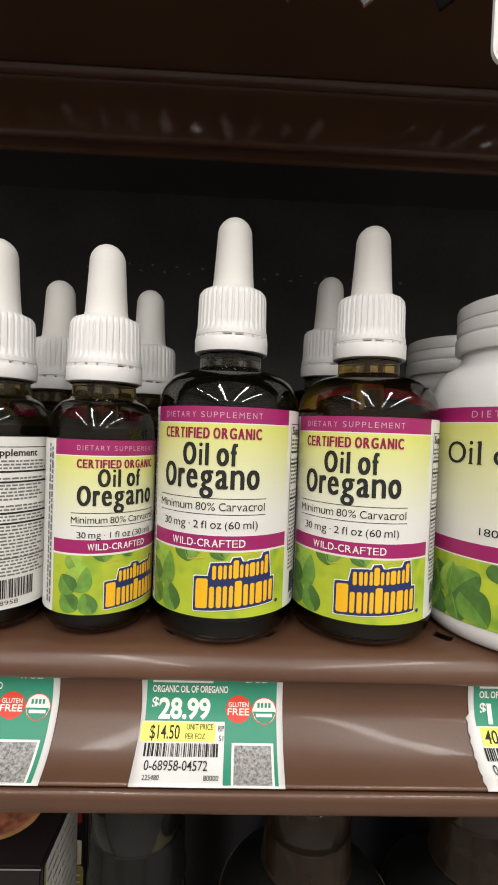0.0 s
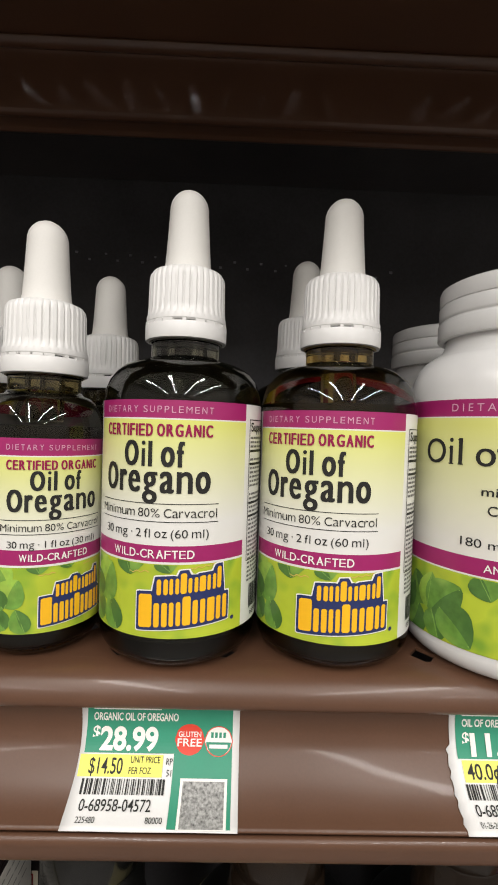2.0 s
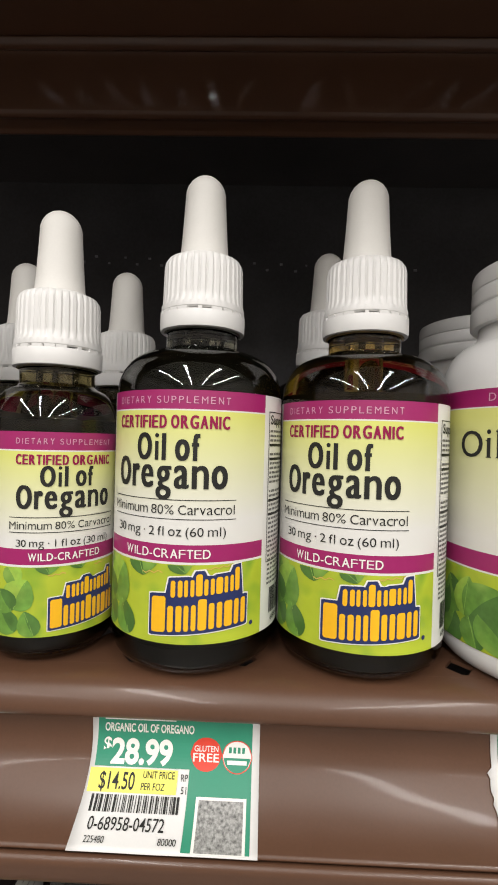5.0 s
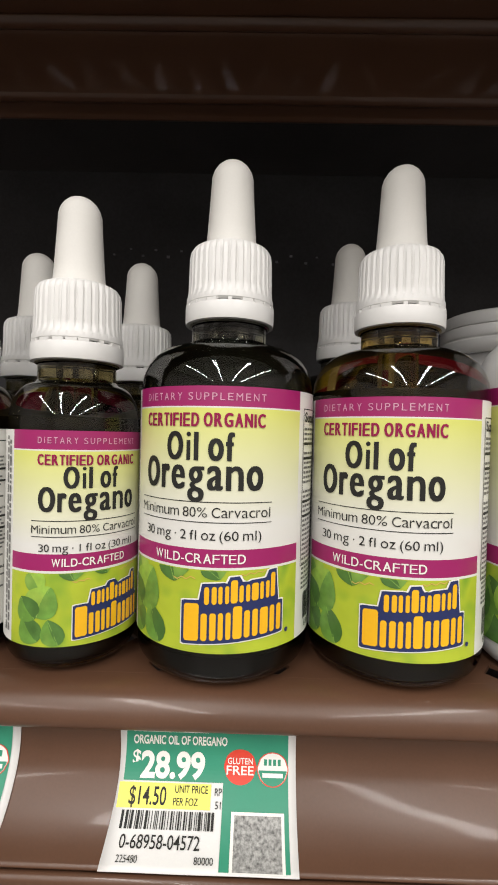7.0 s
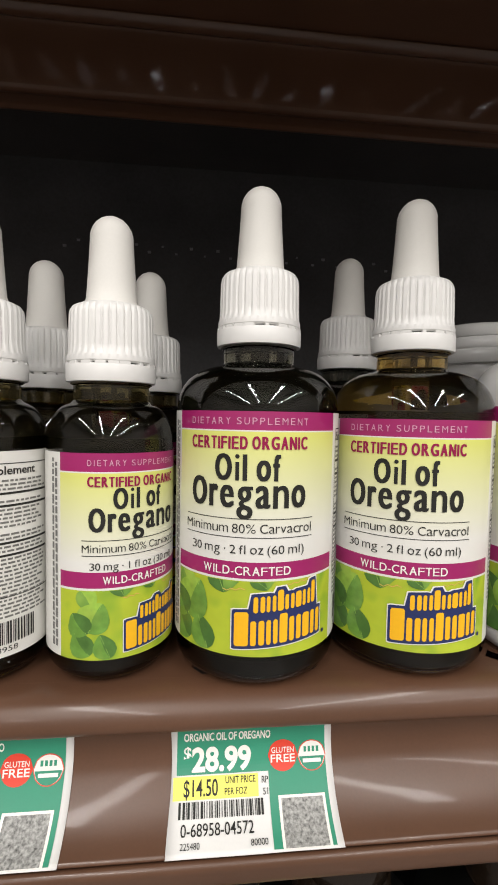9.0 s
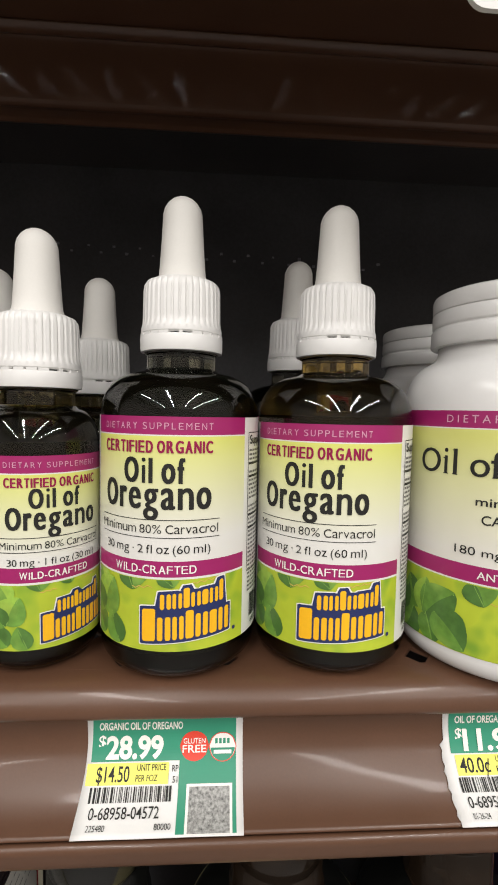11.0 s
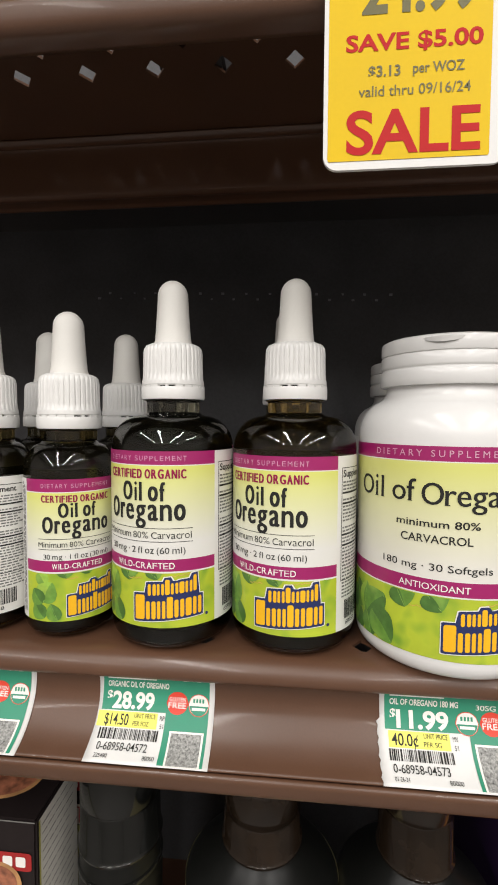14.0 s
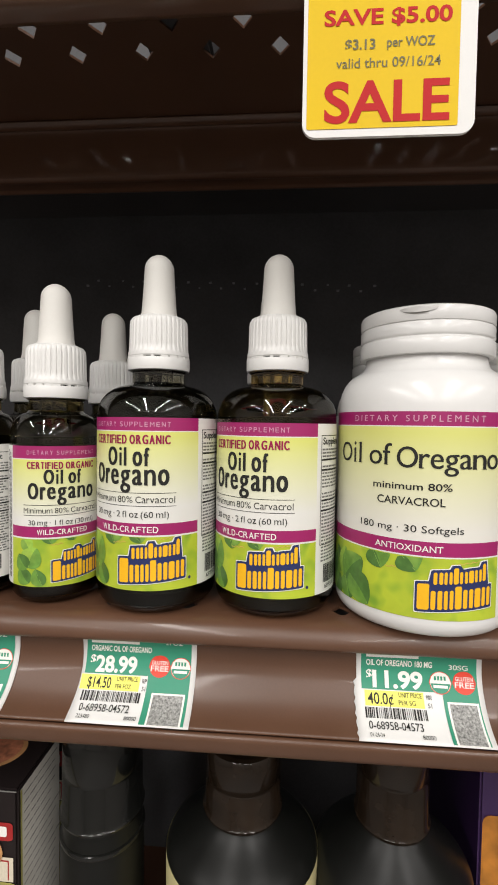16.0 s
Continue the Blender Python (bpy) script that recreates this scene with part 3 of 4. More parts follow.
def glass_body(parent, R, top, collar, fill, glass, neck=0.0088):
    """Amber bottle with rounded heel, shoulder and neck, and the oil inside."""
    heel = [(0.0, 0.0012), (R * 0.55, 0.0008), (R * 0.66, 0.0)] + [(R - 0.0056 + 0.0056 * math.sin(radians(a)), 0.0056 - 0.0056 * math.cos(radians(a))) for a in (12, 30, 48, 66, 82)]
    sh = top + 0.001
    rise = collar - 0.004 - sh
    shoulder = [(neck + (R - neck) * math.cos(radians(a)) ** 0.85, sh + rise * math.sin(radians(a)) ** 1.0 * 0.92) for a in (0, 14, 28, 42, 55, 67, 77, 85)]
    prof = heel + [(R, 0.0075), (R, sh - 0.0006)] + shoulder + [(neck, sh + rise), (neck, collar - 0.0006), (neck + 0.0007, collar - 0.0002), (neck + 0.0007, collar + 0.001), (0.006, collar + 0.0012)]
    part("glass_body", lathe(prof, 80), glass, parent)
    q = R - 0.0010
    inner = [(0, 0.003), (q - 0.004, 0.003), (q, 0.007), (q, min(fill, sh))]
    for a in (14, 28, 42, 55, 67, 77):
        z = sh + rise * math.sin(radians(a)) * 0.92
        if z < fill:
            inner.append((neck - 0.0014 + (q - neck + 0.0014) * math.cos(radians(a)) ** 0.85, z - 0.0004))
    inner.append((0, inner[-1][1]))
    part("oil_fill", lathe(inner, 56), OIL, parent)


SIZES = {
    60: dict(R=0.0200, bottom=0.0081, top=0.0610, band=0.0570, collar=0.0770, cap=1.0, fade=FADE_60, vol="30 mg \u00b7 2 fl oz (60 ml)",
             ds=(0.0582, 0.0015), co=(0.0530, 0.0027), oil=(0.0463, 0.0056), ore=(0.0405, 0.0062), l1=0.0381, mn=(0.0351, 0.0020), l2=0.0341,
             mg=(0.0306, 0.0019), wc0=0.0252, wc1=0.0288, wc=(0.0260, 0.0019), em=(-21.4, 0.0100, 63.0, 0.0131), right=51.7, left=-68.0, spread=0.985),
    30: dict(R=0.0147, bottom=0.0067, top=0.0518, band=0.0478, collar=0.0673, cap=1.0, fade=FADE_30, vol="30 mg \u00b7 1 fl oz (30 ml)",
             ds=(0.0491, 0.0013), co=(0.0446, 0.0022), oil=(0.0398, 0.0045), ore=(0.0349, 0.0051), l1=0.0330, mn=(0.0304, 0.0017), l2=0.0297,
             mg=(0.0266, 0.0016), wc0=0.0226, wc1=0.0261, wc=(0.0235, 0.0017), em=(-27.0, 0.0082, 66.0, 0.0110), right=51.7, left=-83.0, spread=1.07),
}


def dropper_label(parent, s):
    """The printed wrap-round label of a dropper bottle."""
    R = s["R"] + 0.00018
    place = Round(R)
    g = lambda deg: radians(deg) * R
    type_at = lambda deg: g(-14 + (deg + 14) * s["spread"])
    L, Rt = g(s["left"]), g(s["right"])
    bm = bmesh.new()
    patch(bm, place, L, Rt, s["wc1"] + 0.0004, s["band"] - 0.0003)
    lab = part("label", bm, s["fade"], parent, "yellow, white and lime printed paper label")
    bm = bmesh.new()
    patch(bm, place, Rt, L + 2 * math.pi * R, s["bottom"], s["top"])
    part("white_panel", bm, LABEL_WHITE, lab)
    for v0, v1 in ((s["band"] - 0.0003, s["band"]), (s["wc0"] - 0.0005, s["wc0"]), (s["wc1"], s["wc1"] + 0.0004)):
        bm = bmesh.new()
        patch(bm, place, L, Rt, v0, v1)
        part("white_rule", bm, LABEL_WHITE, lab)
    for v0, v1 in ((s["band"], s["top"]), (s["wc0"], s["wc1"])):
        bm = bmesh.new()
        patch(bm, place, L, Rt, v0, v1)
        part("magenta_band", bm, MAGENTA, lab)
    bm = bmesh.new()
    patch(bm, place, L, Rt, s["bottom"], s["wc0"] - 0.0005)
    part("lime_field", bm, LIME, lab)
    k = s["R"] / 0.0200
    h = s["wc0"] - s["bottom"]
    b = s["bottom"]
    specs = [(g(-63), b + 0.98 * h, 0.0075 * k, 0.0050 * k, -60, LEAF_LIGHT), (g(-55), b + 0.06 * h, 0.0085 * k, 0.0060 * k, 125, LEAF_MID), (g(-38), b + 0.02 * h, 0.0080 * k, 0.0052 * k, 112, LEAF_MID),
             (g(-56), b + 0.38 * h, 0.0100 * k, 0.0078 * k, 66, LEAF_LIGHT), (g(-57), b + 0.36 * h, 0.0078 * k, 0.0060 * k, 128, LEAF_MID), (g(-30), b + 1.10 * h, 0.0052 * k, 0.0058 * k, -78, LEAF_MID), (g(-6), b + 1.10 * h, 0.0046 * k, 0.0046 * k, -62, LEAF_MID)]
    leaves(place, lab, specs, L + 0.0001, Rt, b + 0.0001, s["wc0"] - 0.0006)
    chain_print(place, lab, [(g(-28), b + 0.86 * h, 5, 0.0011 * k), (g(12), b + 0.93 * h, 9, 0.0010 * k)])
    pink, mag, ink, white = bmesh.new(), bmesh.new(), bmesh.new(), bmesh.new()
    set_type(pink, place, "D I E T A R Y   S U P P L E M E N T", type_at(-54), type_at(25), *s["ds"], 0.10)
    part("band_lettering", pink, PINK_INK, lab, smooth=False)
    set_type(mag, place, "CERTIFIED ORGANIC", type_at(-54.2), type_at(25.2), *s["co"], 0.185)
    part("crimson_lettering", mag, CRIMSON, lab, smooth=False)
    set_type(ink, place, "Oil of", type_at(-35.5), type_at(7.2), *s["oil"], 0.170)
    set_type(ink, place, "Oregano", type_at(-54.0), type_at(25.0), *s["ore"], 0.170)
    set_type(ink, place, "Minimum 80% Carvacrol", type_at(-58.6), type_at(30), *s["mn"], 0.115)
    set_type(ink, place, s["vol"], type_at(-52.5), type_at(24.2), *s["mg"], 0.135)
    for v in (s["l1"], s["l2"]):
        patch(ink, place, type_at(-58.4), type_at(30.3), v - 0.00008, v + 0.00008, 0.0001)
    part("black_lettering", ink, INK, lab, smooth=False)
    set_type(white, place, "WILD-CRAFTED", type_at(-42.5), type_at(15.2), *s["wc"], 0.155)
    part("white_lettering", white, WHITE_INK, lab, smooth=False)
    u, v, w, hh = s["em"]
    emblem(place, lab, g(u), v, g(w), hh)
    bm = bmesh.new()
    outline(bm, place, [(g(u + w + 1.0) + 0.0005 * math.cos(t), v + 0.0012 + 0.0005 * math.sin(t)) for t in [math.pi * q / 6 for q in range(12)]], 0.0002)
    part("emblem_dot", bm, NAVY, lab, smooth=False)
    facts_panel(place, lab, g(s["right"] + 4.6), g(s["right"] + 4.6) + 0.0175, b + 0.0005, s["top"] - 0.0035 * k)
    bm, rng = bmesh.new(), random.Random(5)
    for col in range(2):
        vv = b + 0.002
        while vv < s["top"] - 0.002:
            d = rng.uniform(0.0006, 0.0022)
            patch(bm, place, L - 0.0016 - 0.0012 * col, L - 0.0009 - 0.0012 * col, vv, min(vv + d, s["top"] - 0.001), 0.0001)
            vv += d + 0.0004
    part("side_print", bm, GREY_INK, lab, smooth=False)
    return lab


def dropper_bottle(ml, label, x, y, turn, fill, slip=0.0, glass=AMBER, group="dropper bottles on the shelf"):
    s = SIZES[ml]
    ob = thing("dropper_bottle", label, "bottle", x, y, SHELF, turn, group)
    glass_body(ob, s["R"], s["top"], s["collar"], fill, glass)
    dropper_label(ob, s).location.z = slip
    dropper_cap(ob, s["collar"], s["cap"])
    return ob


big = dropper_bottle(60, "dark glass dropper bottle of oregano oil with white cap", -0.0015, 0.0184, 1.5, 0.073, 0.0003, SMOKE)
amber = dropper_bottle(60, "amber glass dropper bottle of oregano oil, less full", 0.0390, 0.0193, -12, 0.0635, -0.0008, HONEY)
small = dropper_bottle(30, "small amber dropper bottle of oregano oil, turned aside", -0.0372, 0.0172, 48, 0.057)
for src, x, y, turn, lab in (
    (small, -0.0672, 0.0165, -38, "small amber dropper bottle turned to its supplement panel"),
    (small, -0.0328, 0.0588, 20, "small dropper bottle standing in the second row"),
    (small, -0.0635, 0.0520, 75, "small dropper bottle standing in the second row beside another"),
    (small, -0.0905, 0.0520, 10, "small dropper bottle standing at the end of the second row"),
    (small, -0.0985, 0.0170, -20, "small amber dropper bottle at the end of the front row"),
    (big, 0.0357, 0.0641, 8, "large dropper bottle standing in the second row"),
):
    tagged(copy_thing(src, pose(x, y, SHELF, 0, 0, turn)), lab)

# ---- white softgel jars ----


def softgel_jar(label, x, y, turn):
    ob = thing("softgel_jar", label, "jar", x, y, SHELF, turn, "softgel jars on the shelf")
    R = 0.0271
    prof = [(0.0, 0.0015), (R * 0.75, 0.0010), (R * 0.82, 0.0)] + [(R - 0.0050 + 0.0050 * math.sin(radians(a)), 0.0050 - 0.0050 * math.cos(radians(a))) for a in (15, 35, 55, 75, 90)]
    prof += [(R, 0.060), (R, 0.0655)] + [(0.0192 + (R - 0.0192) * math.cos(radians(a)), 0.0655 + 0.0112 * math.sin(radians(a))) for a in (12, 25, 38, 50, 62, 72)] + [(0.0199, 0.0772), (0.0191, 0.0784), (0.0187, 0.0798), (0.0186, 0.0812), (0.0186, 0.0850), (0.010, 0.0850)]
    part("jar_body", lathe(prof, 96), JAR_PLASTIC, ob)
    z = 0.0810
    skirt = [(0.0188, z), (0.0204, z + 0.0001), (0.0207, z + 0.0005), (0.0207, z + 0.0043), (0.0204, z + 0.0048), (0.0201, z + 0.0050), (0.0201, z + 0.0053), (0.0204, z + 0.0056), (0.0205, z + 0.0060), (0.0205, z + 0.0089), (0.0202, z + 0.0093), (0.0198, z + 0.0094)]
    cap = part("cap", lathe(skirt, 96), JAR_PLASTIC, ob)
    lid = [(0.0195, z + 0.0092), (0.0203, z + 0.0096), (0.0205, z + 0.0101), (0.0205, z + 0.0128), (0.0202, z + 0.0136), (0.0193, z + 0.0141), (0.0150, z + 0.0142), (0.0, z + 0.0142)]
    part("flip_lid", lathe(lid, 96), JAR_PLASTIC, cap)
    bm = bmesh.new()
    pl = Round(0.0203)
    n = 14
    top, low = [], []
    for k in range(n + 1):
        f = k / n
        bulge = math.sin(math.pi * f)
        top.append(bm.verts.new(pl(-0.0055 + 0.011 * f, z + 0.0130, 0.0002 + 0.0012 * bulge)))
        low.append(bm.verts.new(pl(-0.0055 + 0.011 * f, z + 0.0130 - 0.0013 * bulge ** 0.6 - 0.0002, 0.0001 + 0.0009 * bulge)))
    back = [bm.verts.new(pl(-0.0055 + 0.011 * k / n, z + 0.0136, -0.001)) for k in range(n + 1)]
    for a, b in ((top, low), (back, top)):
        for k in range(n):
            bm.faces.new((a[k], a[k + 1], b[k + 1], b[k]))
    part("thumb_tab", bm, JAR_PLASTIC, cap).rotation_euler = (0, 0, radians(-22))
    place = Round(R + 0.00018)
    g = lambda deg: radians(deg) * R
    L, Rt, b = g(-100), g(33), 0.0063
    bm = bmesh.new()
    patch(bm, place, L, Rt, 0.0284, 0.0597)
    lab = part("label", bm, FADE_JAR, ob, "yellow, white and lime printed paper label")
    bm = bmesh.new()
    patch(bm, place, Rt, L + 2 * math.pi * R, b, 0.0640)
    part("white_panel", bm, LABEL_WHITE, lab)
    for v0, v1 in ((0.0236, 0.0240), (0.0280, 0.0284), (0.0597, 0.0600)):
        bm = bmesh.new()
        patch(bm, place, L, Rt, v0, v1)
        part("white_rule", bm, LABEL_WHITE, lab)
    for v0, v1 in ((0.0600, 0.0640), (0.0240, 0.0280)):
        bm = bmesh.new()
        patch(bm, place, L, Rt, v0, v1)
        part("magenta_band", bm, MAGENTA, lab)
    bm = bmesh.new()
    patch(bm, place, L, Rt, b, 0.0236)
    part("lime_field", bm, LIME, lab)
    specs = [(g(-74), 0.0130, 0.0090, 0.0058, 118, LEAF_MID), (g(-72), 0.0125, 0.0095, 0.0050, 82, LEAF_LIGHT), (g(-70), 0.0120, 0.0118, 0.0078, 44, LEAF_MID), (g(-78), 0.0128, 0.0092, 0.0066, -118, LEAF_DARK), (g(-69), 0.0130, 0.0080, 0.0060, -72, LEAF_DARK), (g(-64), 0.0142, 0.0110, 0.0072, -42, LEAF_DARK),
             (g(-44), 0.0244, 0.0062, 0.0062, -66, LEAF_MID), (g(-26), 0.0244, 0.0062, 0.0064, -52, LEAF_MID), (g(-92), 0.0110, 0.0085, 0.0060, 60, LEAF_MID)]
    leaves(place, lab, specs, L, Rt, b + 0.0001, 0.0234)
    chain_print(place, lab, [(g(-36), 0.0200, 8, 0.0011), (g(2), 0.0222, 8, 0.0011)])
    pink, ink, white = bmesh.new(), bmesh.new(), bmesh.new()
    write(pink, place, "D I E T A R Y   S U P P L E M E N T", g(-61.2), g(19.6), 0.0612, 0.0018)
    part("band_lettering", pink, PINK_INK, lab, smooth=False)
    set_type(ink, place, "Oil of", g(-77.0), g(-33.5), 0.0488, 0.0060, 0.10, "serif")
    set_type(ink, place, "Oregano", g(-31.0), g(30.0), 0.0483, 0.0060, 0.10, "serif")
    write(ink, place, "minimum 80%", g(-45.1), g(0.8), 0.0422, 0.0020, weight=0.010)
    write(ink, place, "CARVACROL", g(-42.1), g(-2.8), 0.0379, 0.0022, weight=0.008)
    write(ink, place, "180 mg \u00b7 30 Softgels", g(-54), g(8.2), 0.0304, 0.0020)
    part("black_lettering", ink, INK, lab, smooth=False)
    write(white, place, "ANTIOXIDANT", g(-42.8), g(-3.3), 0.0251, 0.0018, weight=0.006)
    part("white_lettering", white, WHITE_INK, lab, smooth=False)
    emblem(place, lab, g(-18), 0.0086, g(47.5), 0.0128)
    return ob


jar = softgel_jar("white plastic jar of oregano softgels with a flip lid", 0.0872, 0.0185, 0)
for x, y, turn, lab in ((0.0930, 0.0756, 40, "white plastic softgel jar standing in the second row"), (0.1480, 0.0700, 15, "white plastic softgel jar at the end of the second row")):
    tagged(copy_thing(jar, pose(x, y, SHELF, 0, 0, turn)), lab)

# ---- price tags in the channel ----


class Channel(Bent):
    """Where print lies on a tag in the channel: u along the rail, v up the curve from its foot."""

    def __init__(self, dy=0.0, dz=0.0):
        self.pts = [(y + dy, z + dz) for y, z in fair(CHANNEL, 5)][::-1]
        self.run = [0.0]
        for a, b in zip(self.pts, self.pts[1:]):
            self.run.append(self.run[-1] + math.hypot(b[0] - a[0], b[1] - a[1]))

    def __call__(self, u, v, lift=0.0):
        k = 0
        while k < len(self.run) - 2 and self.run[k + 1] < v:
            k += 1
        f = (v - self.run[k]) / (self.run[k + 1] - self.run[k])
        a, b = self.pts[k], self.pts[k + 1]
        d = math.hypot(b[0] - a[0], b[1] - a[1])
        ny, nz = -(b[1] - a[1]) / d, (b[0] - a[0]) / d
        q = 0.0004 + lift + (0.00025 if lift > 0.00014 else 0)
        return (u, a[0] + (b[0] - a[0]) * f + ny * q, a[1] + (b[1] - a[1]) * f + nz * q)


def bar_code(bm, place, u0, u1, v0, v1, seed):
    rng = random.Random(seed)
    u = u0
    while u < u1 - 0.0006:
        w = rng.choice((0.00016, 0.00016, 0.00032, 0.0005))
        patch(bm, place, u, u + w, v0, v1, 0.0002)
        u += w + rng.choice((0.00016, 0.00022, 0.0004))


def disc(bm, place, u, v, r, lift, half=0):
    """A printed disc; half: -1 its lower half, 1 its upper half."""
    n = 28
    angles = [2 * math.pi * k / n for k in range(n)] if not half else [math.pi * k / n + (math.pi if half < 0 else 0) for k in range(n + 1)]
    outline(bm, place, [(u + r * math.cos(a), v + r * math.sin(a)) for a in angles], lift)


def price_tag(label, u, width, title, size, price, unit, per, code, seed, white_w=0.0219, torn=False, seals=(0.0253, 0.0320), qr=(0.0238, 0.0343, 0.0099), dates=("225480", "80000"), mark=("RP", "51"), flip=False):
    ob = thing("price_tag", label, "price tag", 0, 0, 0, group="price tags in the channel")
    place = Channel()
    bm = bmesh.new()
    top = 0.0285
    n = 26
    grid = []
    for k in range(n + 1):
        v = top * k / n
        ragged = 0.00025 * math.sin(k * 2.4) * (1 if torn and v < 0.0165 else 0) - (0.0008 if torn and v < 0.0165 else 0)
        skew = 0.0 if torn else -0.0003 * math.cos(v * 200)
        grid.append([bm.verts.new(place(u + ragged + skew + (width - ragged - skew) * i / 12, v, 0.00006 * math.sin(i * 0.9))) for i in range(13)])
    for a, b in zip(grid, grid[1:]):
        for i in range(12):
            bm.faces.new((a[i], a[i + 1], b[i + 1], b[i]))
    sheet = part("tag_sheet", bm, PAPER, ob)
    mod = sheet.modifiers.new("thickness", "SOLIDIFY")
    mod.thickness = 0.0002
    green, yellow, ink, white, red, grey = (bmesh.new() for _ in range(6))
    patch(green, place, u + 0.0014, u + width - 0.0016, 0.0146, top, 0.00016)
    patch(green, place, u + white_w, u + width - 0.0016, 0.0004, 0.0146, 0.00016)
    write(white, place, title, u + 0.0029, u + 0.0225, 0.0217, 0.0018, 0.00025, 0.026)
    patch(white, place, u + 0.0029, u + 0.0185, 0.0243, 0.0258, 0.00025)
    write(white, place, size, u + width - 0.0098, u + width - 0.0042, 0.0214 if torn else 0.0246, 0.0015, 0.00025, 0.008)
    write(white, place, "$", u + 0.0029, u + 0.0046, 0.0176, 0.0028, 0.00025, 0.02)
    write(white, place, price, u + 0.0047, u + (0.0196 if torn else 0.0180), 0.0153, 0.0048, 0.00025, 0.035)
    patch(yellow, place, u + 0.0007 if not torn else u + 0.0022, u + 0.0195, 0.0100, 0.0143, 0.00016)
    write(ink, place, unit, u + 0.0030, u + 0.0105, 0.0106, 0.0031, 0.00025, 0.01)
    write(ink, place, "UNIT PRICE", u + 0.0122, u + 0.0189, 0.0127, 0.0013, 0.00025, 0.006)
    write(ink, place, per, u + 0.0120, u + 0.0170, 0.0106, 0.0013, 0.00025, 0.006)
    write(ink, place, mark[0], u + 0.0203, u + 0.0217, 0.0124, 0.0013, 0.00025)
    write(ink, place, mark[1], u + 0.0205, u + 0.0216, 0.0102, 0.0013, 0.00025)
    bar_code(ink, place, u + 0.0020, u + 0.0206, 0.0066, 0.0096, seed)
    write(ink, place, code, u + 0.0026, u + 0.0180, 0.0035, 0.0023, 0.00025, 0.004)
    write(ink, place, dates[0], u + 0.0026, u + 0.0066, 0.0013, 0.0012, 0.00025)
    write(ink, place, dates[1], u + 0.0172, u + 0.0208, 0.0013, 0.0012, 0.00025)
    red_u, seal_u = (seals[1], seals[0]) if flip else seals
    disc(red, place, u + red_u, 0.0177, 0.0034, 0.00022)
    write(white, place, "GLUTEN", u + red_u - 0.0026, u + red_u + 0.0026, 0.0182, 0.0012, 0.0003, 0.008)
    write(white, place, "FREE", u + red_u - 0.0028, u + red_u + 0.0028, 0.0162, 0.0017, 0.0003, 0.012)
    disc(red, place, u + seal_u, 0.0174, 0.0033, 0.00021)
    disc(white, place, u + seal_u, 0.0174, 0.0031, 0.00026)
    disc(green, place, u + seal_u, 0.0172, 0.0029, 0.0003, -1)
    for k in range(4):
        patch(green, place, u + seal_u - 0.0018 + 0.00095 * k, u + seal_u - 0.0012 + 0.00095 * k, 0.0181, 0.0193, 0.0003)
    patch(white, place, u + seal_u - 0.0021, u + seal_u + 0.0021, 0.0158, 0.0167, 0.00034)
    patch(white, place, u + qr[0], u + qr[1], 0.0002, qr[2], 0.00022)
    patch(grey, place, u + qr[0] + 0.0006, u + qr[1] - 0.0006, 0.0004, qr[2] - 0.0006, 0.00026)
    for nm, b, m in (("green_print", green, TAG_GREEN), ("yellow_print", yellow, TAG_YELLOW), ("red_print", red, TAG_RED), ("white_print", white, WHITE_INK), ("black_print", ink, INK), ("code_square", grey, TAG_GREY)):
        part(nm, b, m, sheet, smooth=False)
    return ob


price_tag("green and white paper price tag reading 28.99, slightly curled", -0.0214, 0.0368, "ORGANIC OIL OF OREGANO", "2FOZ", "28.99", "$14.50", "PER FOZ", "0-68958-04572", 11)
price_tag("green and white price tag reading 11.99, torn at one side", 0.0650, 0.0372, "OIL OF OREGANO 180 MG", "30SG", "11.99", "40.0\u00a2", "PER SG", "0-68958-04573", 12, white_w=0.0252, torn=True, seals=(0.0248, 0.0318), qr=(0.0262, 0.0352, 0.0122), dates=("01-26-24", "80000"), mark=("MN", "51"), flip=True)
tag = price_tag("green and white paper price tag cut off at the shelf's side", -0.0796, 0.0370, "ORGANIC OIL OF OREGANO", "1FOZ", "17.99", "$17.99", "PER FOZ", "0-68958-04571", 13)

# ---- sale sign hung from the rail above ----


